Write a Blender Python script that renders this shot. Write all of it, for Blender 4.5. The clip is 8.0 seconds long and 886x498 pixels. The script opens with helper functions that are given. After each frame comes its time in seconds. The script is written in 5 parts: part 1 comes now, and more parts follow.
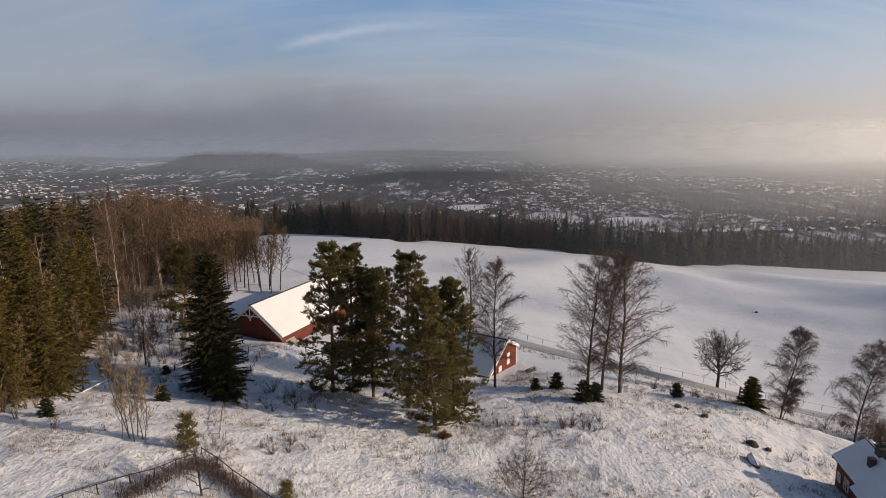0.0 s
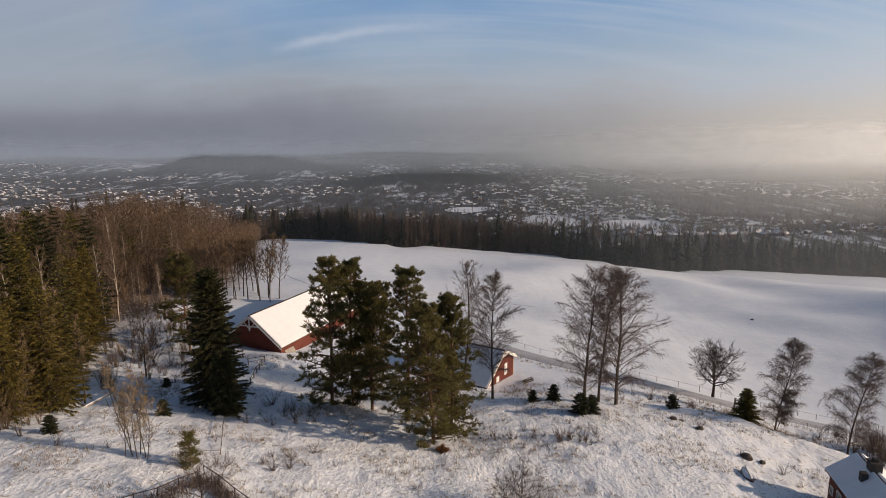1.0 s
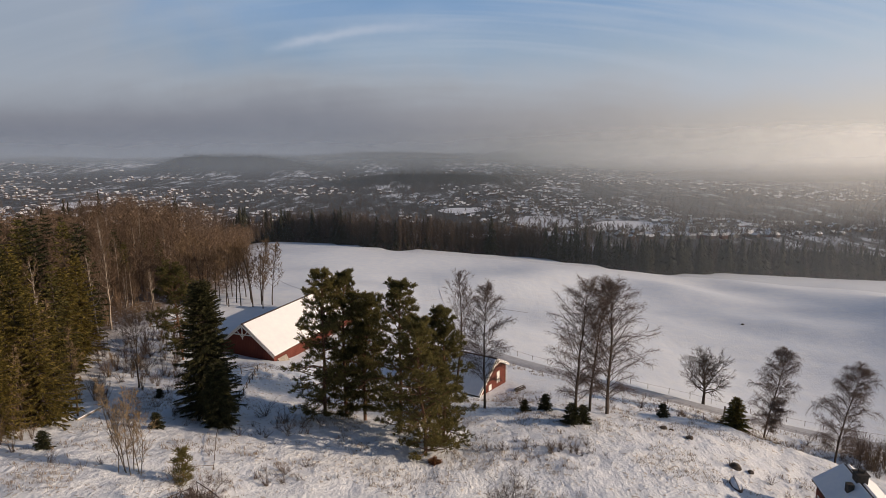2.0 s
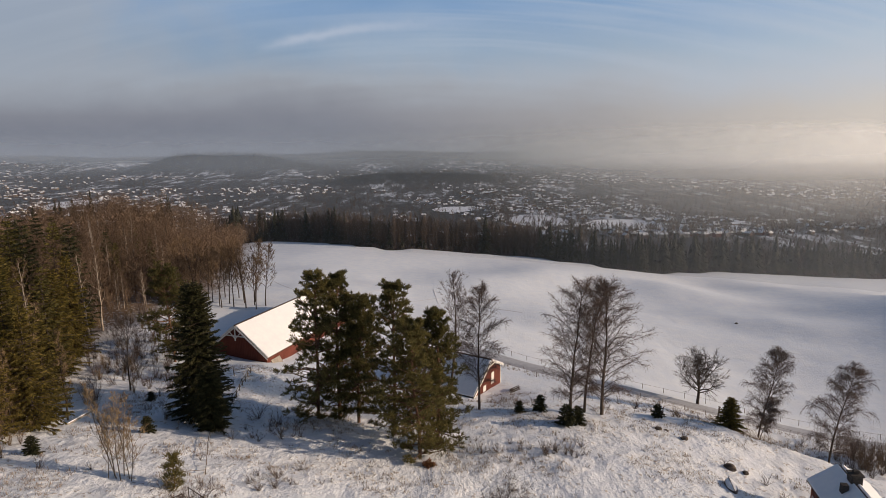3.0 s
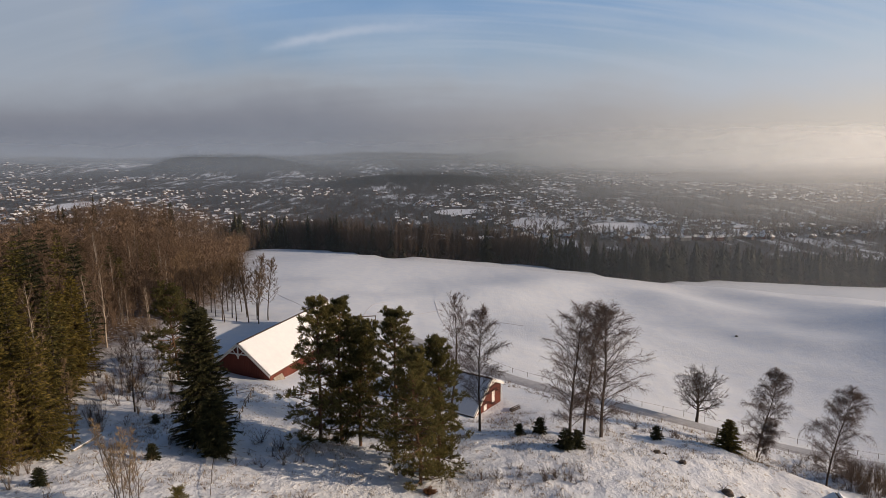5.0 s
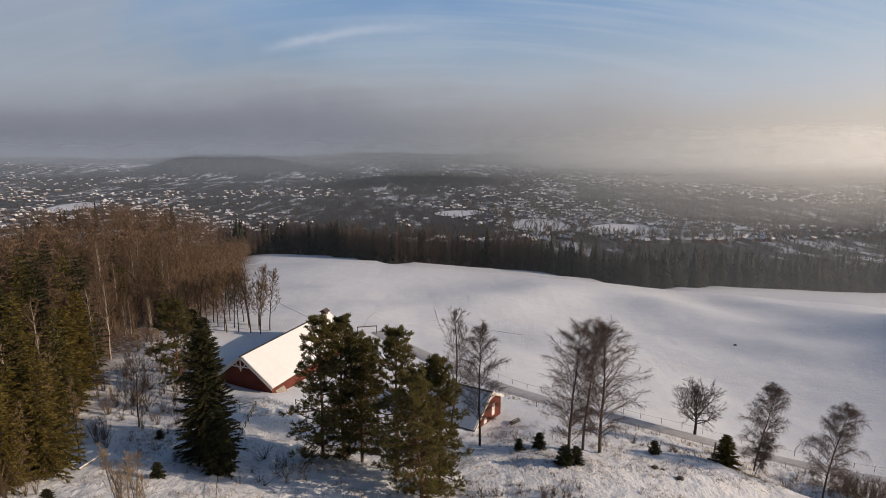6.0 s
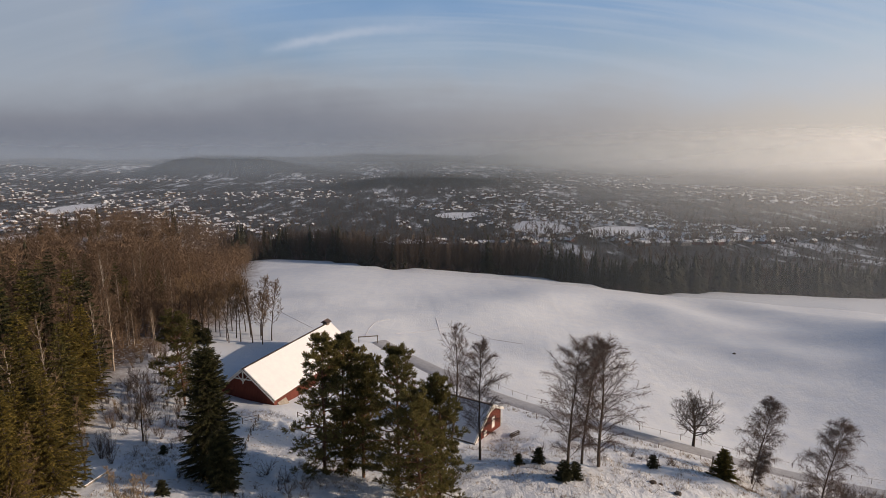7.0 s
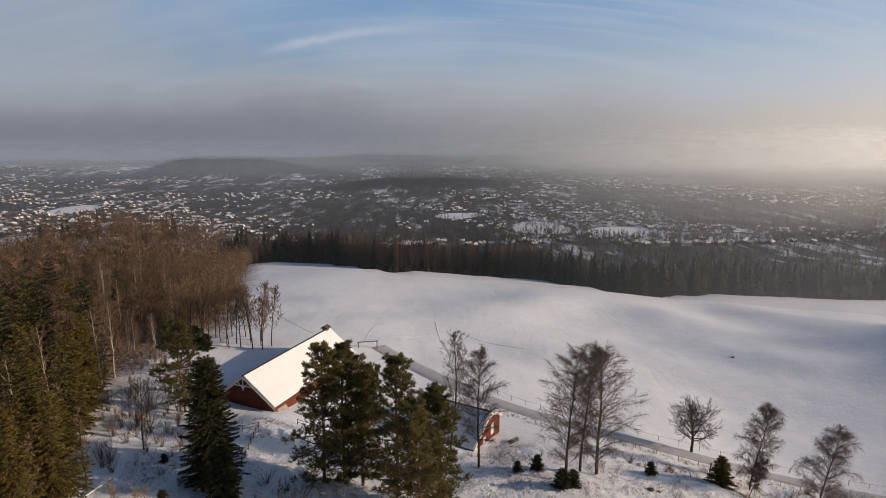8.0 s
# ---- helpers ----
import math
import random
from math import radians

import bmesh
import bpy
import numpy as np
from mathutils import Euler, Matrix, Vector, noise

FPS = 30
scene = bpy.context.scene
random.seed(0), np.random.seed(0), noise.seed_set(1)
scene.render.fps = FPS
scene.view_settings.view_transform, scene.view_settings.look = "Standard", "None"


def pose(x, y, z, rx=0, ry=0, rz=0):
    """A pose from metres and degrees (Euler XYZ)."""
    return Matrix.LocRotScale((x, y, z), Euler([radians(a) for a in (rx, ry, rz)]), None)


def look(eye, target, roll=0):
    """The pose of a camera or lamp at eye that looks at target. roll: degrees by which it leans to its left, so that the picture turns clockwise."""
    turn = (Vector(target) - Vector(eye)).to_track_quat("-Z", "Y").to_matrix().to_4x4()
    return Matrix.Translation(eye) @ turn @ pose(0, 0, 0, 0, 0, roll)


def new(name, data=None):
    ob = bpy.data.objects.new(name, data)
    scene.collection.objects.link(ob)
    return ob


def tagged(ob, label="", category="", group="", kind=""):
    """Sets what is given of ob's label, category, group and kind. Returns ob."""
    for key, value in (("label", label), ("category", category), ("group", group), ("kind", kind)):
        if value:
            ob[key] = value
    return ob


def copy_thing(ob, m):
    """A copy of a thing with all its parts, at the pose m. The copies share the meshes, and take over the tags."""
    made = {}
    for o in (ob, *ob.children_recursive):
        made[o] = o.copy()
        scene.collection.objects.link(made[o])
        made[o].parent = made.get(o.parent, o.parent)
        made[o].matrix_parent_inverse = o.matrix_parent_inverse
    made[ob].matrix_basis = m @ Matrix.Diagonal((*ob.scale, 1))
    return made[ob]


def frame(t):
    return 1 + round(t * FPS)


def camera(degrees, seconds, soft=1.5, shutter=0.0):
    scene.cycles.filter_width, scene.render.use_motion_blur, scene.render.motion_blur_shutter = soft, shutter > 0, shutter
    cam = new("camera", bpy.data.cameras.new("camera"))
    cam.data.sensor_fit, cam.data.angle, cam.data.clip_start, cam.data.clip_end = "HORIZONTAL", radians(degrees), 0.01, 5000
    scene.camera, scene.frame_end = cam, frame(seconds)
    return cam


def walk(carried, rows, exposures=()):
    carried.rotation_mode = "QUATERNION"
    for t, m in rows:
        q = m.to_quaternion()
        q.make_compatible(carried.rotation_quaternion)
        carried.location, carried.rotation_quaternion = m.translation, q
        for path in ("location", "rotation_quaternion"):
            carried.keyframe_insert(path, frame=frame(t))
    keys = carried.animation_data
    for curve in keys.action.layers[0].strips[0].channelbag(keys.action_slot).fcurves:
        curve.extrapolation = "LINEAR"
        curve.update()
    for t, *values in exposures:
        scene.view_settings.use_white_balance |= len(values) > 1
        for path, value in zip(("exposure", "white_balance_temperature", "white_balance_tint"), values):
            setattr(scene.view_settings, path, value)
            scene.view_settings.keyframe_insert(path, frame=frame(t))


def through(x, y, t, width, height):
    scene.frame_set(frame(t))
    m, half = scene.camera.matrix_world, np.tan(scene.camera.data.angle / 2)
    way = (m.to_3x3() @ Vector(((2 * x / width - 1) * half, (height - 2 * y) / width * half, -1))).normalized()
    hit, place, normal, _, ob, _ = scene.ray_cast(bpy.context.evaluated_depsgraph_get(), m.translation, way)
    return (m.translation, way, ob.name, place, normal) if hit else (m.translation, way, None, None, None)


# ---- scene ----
cam = camera(70.8, 8.0, soft=0.75)
PATH = [
    (0, (-0.077, 0.05, 40.541), (-0.07, 2.014, 40.165), -0.7),
    (0.5, (-0.128, -0.181, 41.213), (-0.119, 1.784, 40.839), -0.6),
    (1, (-0.169, -0.528, 42.303), (-0.154, 1.438, 41.932), -0.6),
    (1.5, (-0.103, -0.883, 43.423), (-0.079, 1.082, 43.053), -0.5),
    (3, (0.039, -0.242, 44.067), (0.093, 1.721, 43.692), -0.5),
    (3.5, (-0.084, -0.138, 44.096), (-0.031, 1.826, 43.72), -0.4),
    (4, (0.02, -0.14, 44.781), (0.072, 1.824, 44.406), -0.5),
    (4.5, (0.112, -0.298, 45.985), (0.162, 1.667, 45.613), -0.4),
    (5, (0.116, -0.55, 47.42), (0.165, 1.415, 47.048), -0.4),
    (6.5, (0.047, -1.46, 51.276), (0.094, 0.505, 50.905), -0.3),
    (7, (0.048, -1.746, 52.516), (0.094, 0.219, 52.147), -0.3),
    (7.5, (0.11, -1.98, 53.659), (0.154, -0.015, 53.289), -0.3),
    (8, (0.252, -2.005, 53.864), (0.298, -0.04, 53.495), -0.4),
]
walk(cam, [(t, look(eye, target, roll)) for t, eye, target, roll in PATH], [(0.0, -0.07, 6130, 14), (8.0, -0.07, 6130, 14)])

# ---- light ----
SUN_TO = Vector((0.98, -0.12, 0.285)).normalized()
world = bpy.data.worlds.new("world")
scene.world = world
world.use_nodes = True
wn = world.node_tree.nodes
sky = wn.new("ShaderNodeTexSky")
sky.sky_type = "NISHITA"
sky.sun_disc = False
sky.sun_elevation = math.asin(SUN_TO.z)
sky.sun_rotation = math.atan2(SUN_TO.x, SUN_TO.y)
sky.air_density, sky.dust_density, sky.ozone_density = 1.0, 1.6, 1.4
world.node_tree.links.new(sky.outputs[0], wn["Background"].inputs[0])
wn["Background"].inputs[1].default_value = 0.08
sun_data = bpy.data.lights.new("sun", "SUN")
sun_data.energy, sun_data.angle, sun_data.color = 3.9, radians(0.6), (1.0, 0.765, 0.53)
sun = new("sun", sun_data)
sun.matrix_world = look(SUN_TO * 800, (0, 0, 0))

# ---- materials ----


def nodes(name, rough=0.8):
    m = bpy.data.materials.new(name)
    m.use_nodes = True
    nt = m.node_tree
    b = nt.nodes["Principled BSDF"]
    b.inputs["Roughness"].default_value = rough
    b.inputs["Specular IOR Level"].default_value = 0.25
    return m, nt, b


def ramp(nt, fac, stops):
    r = nt.nodes.new("ShaderNodeValToRGB")
    el = r.color_ramp.elements
    while len(el) < len(stops):
        el.new(0.5)
    for e, (p, c) in zip(el, stops):
        e.position, e.color = p, (*c, 1)
    nt.links.new(fac, r.inputs[0])
    return r.outputs[0]


def grain(nt, scale, detail=4.0, stretch=None, rough=0.6, turn=None):
    tc = nt.nodes.new("ShaderNodeTexCoord")
    n = nt.nodes.new("ShaderNodeTexNoise")
    n.inputs["Scale"].default_value, n.inputs["Detail"].default_value = scale, detail
    n.inputs["Roughness"].default_value = rough
    v = tc.outputs["Object"]
    if stretch:
        mp = nt.nodes.new("ShaderNodeMapping")
        mp.inputs["Scale"].default_value = stretch
        if turn:
            mp.inputs["Rotation"].default_value = turn
        nt.links.new(v, mp.inputs[0])
        v = mp.outputs[0]
    nt.links.new(v, n.inputs["Vector"])
    return n.outputs["Fac"]


def mixed(nt, fac, a, b, mode="MIX"):
    m = nt.nodes.new("ShaderNodeMix")
    m.data_type, m.blend_type = "RGBA", mode
    for sock, val in ((m.inputs[0], fac), (m.inputs[6], a), (m.inputs[7], b)):
        if isinstance(val, (int, float)):
            sock.default_value = val
        elif isinstance(val, tuple):
            sock.default_value = (*val, 1)
        else:
            nt.links.new(val, sock)
    return m.outputs[2]


def maths(nt, op, a, b=0.0, c=0.0):
    m = nt.nodes.new("ShaderNodeMath")
    m.operation = op
    for i, val in enumerate((a, b, c)):
        if isinstance(val, (int, float)):
            m.inputs[i].default_value = val
        else:
            nt.links.new(val, m.inputs[i])
    return m.outputs[0]


def bump(nt, b, height, strength=0.3, dist=0.05):
    n = nt.nodes.new("ShaderNodeBump")
    n.inputs["Strength"].default_value, n.inputs["Distance"].default_value = strength, dist
    nt.links.new(height, n.inputs["Height"])
    nt.links.new(n.outputs[0], b.inputs["Normal"])


def plain(name, a, b2, scale=6.0, rough=0.8, stretch=None, strength=0.3, dist=0.03):
    """A surface that wanders between two colours, with relief."""
    m, nt, b = nodes(name, rough)
    fine = grain(nt, scale, 5, stretch)
    coarse = grain(nt, scale * 0.13, 3)
    f = maths(nt, "ADD", maths(nt, "MULTIPLY", fine, 0.6), maths(nt, "MULTIPLY", coarse, 0.4))
    nt.links.new(ramp(nt, f, [(0.36, a), (0.64, b2)]), b.inputs["Base Color"])
    bump(nt, b, fine, strength, dist)
    return m


def leafy(name, dark, light, rough=0.65, through=0.0):
    """Needles and twigs: each piece has its own shade, each plant its own cast; thin needles let some light through."""
    m, nt, b = nodes(name, rough)
    geo = nt.nodes.new("ShaderNodeNewGeometry")
    info = nt.nodes.new("ShaderNodeObjectInfo")
    f = maths(nt, "ADD", maths(nt, "MULTIPLY", geo.outputs["Random Per Island"], 0.65), maths(nt, "MULTIPLY", info.outputs["Random"], 0.35))
    col = ramp(nt, f, [(0.15, dark), (0.9, light)])
    nt.links.new(col, b.inputs["Base Color"])
    if through:
        tl, mx = nt.nodes.new("ShaderNodeBsdfTranslucent"), nt.nodes.new("ShaderNodeMixShader")
        nt.links.new(col, tl.inputs[0])
        mx.inputs[0].default_value = through
        nt.links.new(b.outputs[0], mx.inputs[1])
        nt.links.new(tl.outputs[0], mx.inputs[2])
        nt.links.new(mx.outputs[0], nt.nodes["Material Output"].inputs[0])
    return m


# open snowy meadows in the valley: middle and half sizes
CLEARINGS = [(348, 1075, 70, 62), (205, 1120, 55, 80), (-830, 1470, 48, 85), (-622, 1226, 32, 55), (515, 1010, 26, 30), (-690, 1060, 40, 40), (60, 1290, 45, 40)]


def snow_ground():
    m, nt, b = nodes("snow_ground", 0.75)
    tc = nt.nodes.new("ShaderNodeTexCoord")
    xyz = nt.nodes.new("ShaderNodeSeparateXYZ")
    nt.links.new(tc.outputs["Object"], xyz.inputs[0])
    fine, mid = grain(nt, 1.7, 6), grain(nt, 0.35, 4)
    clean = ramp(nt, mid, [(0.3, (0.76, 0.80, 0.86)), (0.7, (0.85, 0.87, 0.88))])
    # a bluer, slightly darker snow tone for the open field
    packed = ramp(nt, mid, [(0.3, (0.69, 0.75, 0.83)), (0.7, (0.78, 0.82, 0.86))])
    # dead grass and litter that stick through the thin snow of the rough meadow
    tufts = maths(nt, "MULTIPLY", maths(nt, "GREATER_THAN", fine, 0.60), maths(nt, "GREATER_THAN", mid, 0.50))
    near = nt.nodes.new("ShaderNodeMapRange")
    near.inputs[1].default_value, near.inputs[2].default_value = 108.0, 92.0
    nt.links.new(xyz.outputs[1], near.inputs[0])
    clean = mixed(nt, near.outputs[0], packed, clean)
    tufts = maths(nt, "MULTIPLY", maths(nt, "MULTIPLY", tufts, near.outputs[0]), 0.6)
    col = mixed(nt, tufts, clean, (0.30, 0.22, 0.13))
    # leaf litter under the wood on the flank of the hill
    side = nt.nodes.new("ShaderNodeMapRange")
    side.inputs[1].default_value, side.inputs[2].default_value = -38.0, -48.0
    slant = maths(nt, "MULTIPLY", maths(nt, "MAXIMUM", maths(nt, "SUBTRACT", xyz.outputs[1], 150.0), 0.0), 0.24)
    away = maths(nt, "MULTIPLY", maths(nt, "SUBTRACT", xyz.outputs[1], 112.0), 1 / 26)
    slant = maths(nt, "ADD", slant, maths(nt, "MULTIPLY", maths(nt, "POWER", 2.718, maths(nt, "MULTIPLY", maths(nt, "MULTIPLY", away, away), -1.0)), 9.0))
    nt.links.new(maths(nt, "ADD", maths(nt, "ADD", xyz.outputs[0], slant), maths(nt, "MULTIPLY", mid, 12.0)), side.inputs[0])
    floor_mix = ramp(nt, fine, [(0.30, (0, 0, 0)), (0.46, (1, 1, 1))])
    col = mixed(nt, maths(nt, "MULTIPLY", side.outputs[0], floor_mix), col, (0.16, 0.11, 0.07))
    # the wooded slope and the valley floor: dark scrub with snow between
    far = nt.nodes.new("ShaderNodeMapRange")
    far.inputs[1].default_value, far.inputs[2].default_value = 300.0, 330.0
    nt.links.new(xyz.outputs[1], far.inputs[0])
    patch = maths(nt, "ADD", maths(nt, "MULTIPLY", grain(nt, 1.0, 3, (0.006, 0.0022, 0.006)), 0.45), maths(nt, "MULTIPLY", grain(nt, 1.0, 4, (0.045, 0.012, 0.045)), 0.55))
    wild = ramp(nt, patch, [(0.47, (0.045, 0.042, 0.04)), (0.54, (0.10, 0.10, 0.10)), (0.62, (0.6, 0.63, 0.68))])
    for a, c, rx, ry in CLEARINGS:
        dx = maths(nt, "MULTIPLY", maths(nt, "SUBTRACT", xyz.outputs[0], a), 1 / rx)
        dy = maths(nt, "MULTIPLY", maths(nt, "SUBTRACT", xyz.outputs[1], c), 1 / ry)
        d2 = maths(nt, "ADD", maths(nt, "MULTIPLY", dx, dx), maths(nt, "MULTIPLY", dy, dy))
        wild = mixed(nt, maths(nt, "LESS_THAN", maths(nt, "ADD", d2, maths(nt, "MULTIPLY", patch, 1.6)), 1.75), wild, (0.78, 0.80, 0.84))
    # dark woods cover the hills that rise from the valley
    hill = nt.nodes.new("ShaderNodeMapRange")
    hill.inputs[1].default_value, hill.inputs[2].default_value = -112.0, -100.0
    nt.links.new(xyz.outputs[2], hill.inputs[0])
    deep = nt.nodes.new("ShaderNodeMapRange")
    deep.inputs[1].default_value, deep.inputs[2].default_value = 1700.0, 1800.0
    nt.links.new(xyz.outputs[1], deep.inputs[0])
    east = nt.nodes.new("ShaderNodeMapRange")
    east.inputs[1].default_value, east.inputs[2].default_value = -1300.0, -1200.0
    nt.links.new(xyz.outputs[0], east.inputs[0])
    wild = mixed(nt, maths(nt, "MULTIPLY", maths(nt, "MULTIPLY", hill.outputs[0], deep.outputs[0]), maths(nt, "MULTIPLY", east.outputs[0], 0.93)), wild, (0.03, 0.032, 0.03))
    col = mixed(nt, far.outputs[0], col, wild)
    nt.links.new(col, b.inputs["Base Color"])
    h = maths(nt, "ADD", maths(nt, "MULTIPLY", fine, 0.55), maths(nt, "MULTIPLY", mid, 0.9))
    h = maths(nt, "ADD", h, maths(nt, "MULTIPLY", grain(nt, 1.0, 4, (2.6, 0.9, 1.5), 0.55, (0.0, 0.0, 0.35)), 0.35))
    # low terraces that wind and thaw have combed into the meadow
    wave = nt.nodes.new("ShaderNodeTexWave")
    for key, val in (("Scale", 0.55), ("Distortion", 14.0), ("Detail", 4.0), ("Detail Scale", 0.9), ("Detail Roughness", 0.6)):
        wave.inputs[key].default_value = val
    comb = nt.nodes.new("ShaderNodeMapping")
    comb.inputs["Rotation"].default_value = (0.0, 0.0, 0.95)
    nt.links.new(tc.outputs["Object"], comb.inputs[0])
    nt.links.new(comb.outputs[0], wave.inputs["Vector"])
    h = maths(nt, "ADD", h, maths(nt, "MULTIPLY", maths(nt, "MULTIPLY", wave.outputs["Fac"], ramp(nt, grain(nt, 0.09, 3), [(0.4, (0.2, 0.2, 0.2)), (0.62, (1, 1, 1))])), maths(nt, "MULTIPLY", near.outputs[0], 0.09)))
    # the open field is wind-smoothed
    h = maths(nt, "MULTIPLY", h, maths(nt, "MULTIPLY_ADD", near.outputs[0], 0.55, 0.45))
    bump(nt, b, h, 0.7, 0.45)
    return m


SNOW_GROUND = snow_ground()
SNOW = plain("snow_on_roof", (0.82, 0.83, 0.85), (0.9, 0.9, 0.9), 1.2, 0.7)
ROAD = plain("packed_snow", (0.34, 0.35, 0.37), (0.5, 0.51, 0.54), 1.5, 0.6)
TRACK = plain("trodden_snow", (0.62, 0.64, 0.68), (0.74, 0.75, 0.78), 1.5, 0.7)
RED = plain("red_boards", (0.115, 0.035, 0.025), (0.185, 0.054, 0.037), 3.0, 0.8, (6, 6, 0.25))
BROWN = plain("brown_boards", (0.14, 0.045, 0.03), (0.21, 0.07, 0.045), 3.0, 0.8, (6, 6, 0.25))
WHITE = plain("white_boards", (0.68, 0.66, 0.62), (0.8, 0.79, 0.76), 5.0, 0.6)
GREYWOOD = plain("weathered_wood", (0.12, 0.10, 0.08), (0.22, 0.19, 0.16), 5.0, 0.85, (4, 4, 0.5))
DARKWOOD = plain("tarred_wood", (0.035, 0.028, 0.024), (0.085, 0.07, 0.06), 5.0, 0.85, (4, 4, 0.5))
STONE = plain("foundation_stone", (0.25, 0.23, 0.2), (0.42, 0.38, 0.32), 2.5, 0.9)
BRICK = plain("chimney_render", (0.03, 0.028, 0.027), (0.08, 0.07, 0.06), 5.0, 0.9)
TILE = plain("dark_roofing", (0.06, 0.045, 0.04), (0.12, 0.09, 0.08), 2.0, 0.7)
METAL = plain("dull_metal", (0.2, 0.2, 0.2), (0.3, 0.3, 0.3), 4.0, 0.4)
PINE_BARK = plain("pine_bark", (0.10, 0.065, 0.045), (0.24, 0.13, 0.075), 4.0, 0.9, (1, 1, 0.3))
DARK_BARK = plain("grey_bark", (0.038, 0.030, 0.025), (0.095, 0.075, 0.06), 5.0, 0.9, (1, 1, 0.3))
BIRCH_BARK = plain("birch_bark", (0.10, 0.085, 0.075), (0.42, 0.38, 0.33), 2.2, 0.8, (1, 1, 0.6))
PALE_BARK = plain("pale_birch_bark", (0.2, 0.165, 0.13), (0.46, 0.4, 0.33), 2.2, 0.8, (1, 1, 0.6))
OAK_TWIGS = leafy("oak_twigs", (0.04, 0.03, 0.026), (0.12, 0.09, 0.072))
PINE_NEEDLES = leafy("pine_needles", (0.068, 0.072, 0.03), (0.29, 0.24, 0.085), through=0.5)
# spruce needles again, with shade put into a darker colour
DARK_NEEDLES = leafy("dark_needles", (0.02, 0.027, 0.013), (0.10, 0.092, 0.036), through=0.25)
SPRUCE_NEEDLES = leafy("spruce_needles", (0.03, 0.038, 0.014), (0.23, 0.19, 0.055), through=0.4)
# spruce needles again, with low sun put into a golden colour
SUNLIT_NEEDLES = leafy("sunlit_needles", (0.055, 0.054, 0.017), (0.33, 0.25, 0.06), through=0.5)
TWIGS = leafy("birch_twigs", (0.065, 0.046, 0.038), (0.19, 0.138, 0.112))
BROWN_TWIGS = leafy("brown_twigs", (0.10, 0.066, 0.038), (0.24, 0.165, 0.096))
WOOD_TWIGS = leafy("wood_twigs", (0.085, 0.057, 0.037), (0.195, 0.133, 0.087))
FAR_NEEDLES = leafy("far_needles", (0.022, 0.024, 0.014), (0.05, 0.046, 0.024))
FAR_TWIGS = leafy("far_twigs", (0.05, 0.037, 0.028), (0.115, 0.08, 0.056))
STRAW = leafy("dry_grass", (0.16, 0.11, 0.06), (0.38, 0.28, 0.16))
GLASS = nodes("window_glass", 0.08)[0]
GLASS.node_tree.nodes["Principled BSDF"].inputs["Base Color"].default_value = (0.03, 0.035, 0.045, 1)

# ---- mesh helpers ----


def mesh_from(name, verts, faces, mat, smooth=False):
    me = bpy.data.meshes.new(name)
    verts, faces = np.asarray(verts, np.float32), np.asarray(faces, np.int32)
    k = faces.shape[1]
    me.vertices.add(len(verts))
    me.vertices.foreach_set("co", verts.ravel())
    me.loops.add(faces.size)
    me.loops.foreach_set("vertex_index", faces.ravel())
    me.polygons.add(len(faces))
    me.polygons.foreach_set("loop_start", np.arange(0, faces.size, k, dtype=np.int32))
    me.polygons.foreach_set("loop_total", np.full(len(faces), k, np.int32))
    if smooth:
        me.polygons.foreach_set("use_smooth", np.ones(len(faces), bool))
    me.update(calc_edges=True)
    me.materials.append(mat)
    return me


def tubes(name, segs, mat, n=4):
    """Tapered rods as one mesh: rows of start, end, first and last radius."""
    a = np.array([(*s[0], *s[1], s[2], s[3]) for s in segs], float)
    p, q, r0, r1 = a[:, 0:3], a[:, 3:6], a[:, 6], a[:, 7]
    d = q - p
    d /= np.linalg.norm(d, axis=1)[:, None] + 1e-9
    ref = np.where(np.abs(d[:, 2:3]) > 0.9, [[1.0, 0, 0]], [[0, 0, 1.0]])
    u = np.cross(d, ref)
    u /= np.linalg.norm(u, axis=1)[:, None]
    w = np.cross(d, u)
    ang = np.arange(n) * 2 * math.pi / n
    ring = u[:, None] * np.cos(ang)[None, :, None] + w[:, None] * np.sin(ang)[None, :, None]
    v = np.concatenate([p[:, None] + ring * r0[:, None, None], q[:, None] + ring * r1[:, None, None]], 1).reshape(-1, 3)
    i = np.arange(n)
    j = (i + 1) % n
    f = np.stack([i, j, j + n, i + n], 1)[None] + (np.arange(len(a)) * 2 * n)[:, None, None]
    return mesh_from(name, v, f.reshape(-1, 4), mat, n > 4)


def blades(name, rows, mat):
    """Slim leaves as one mesh: rows of root, tip and half width vector."""
    a = np.asarray(rows, float)
    v = np.stack([a[:, 0:3] - a[:, 6:9], a[:, 0:3] + a[:, 6:9], a[:, 3:6]], 1).reshape(-1, 3)
    return mesh_from(name, v, np.arange(len(v)).reshape(-1, 3), mat)


def empty(name, m):
    ob = new(name)
    ob.matrix_world = m
    return ob


def under(name, me, parent, label=""):
    ob = new(name, me)
    ob.parent = parent
    return tagged(ob, label)


def part(name, bm, mat, parent, label=""):
    me = bpy.data.meshes.new(name)
    bm.to_mesh(me)
    bm.free()
    me.materials.append(mat)
    return under(name, me, parent, label)


def box(x0, x1, y0, y1, z0, z1, bevel=0.0):
    bm = bmesh.new()
    bmesh.ops.create_cube(bm, size=1, matrix=Matrix.LocRotScale(((x0 + x1) / 2, (y0 + y1) / 2, (z0 + z1) / 2), None, (x1 - x0, y1 - y0, z1 - z0)))
    if bevel:
        bmesh.ops.bevel(bm, geom=bm.edges[:], offset=bevel, segments=2, affect="EDGES")
    return bm


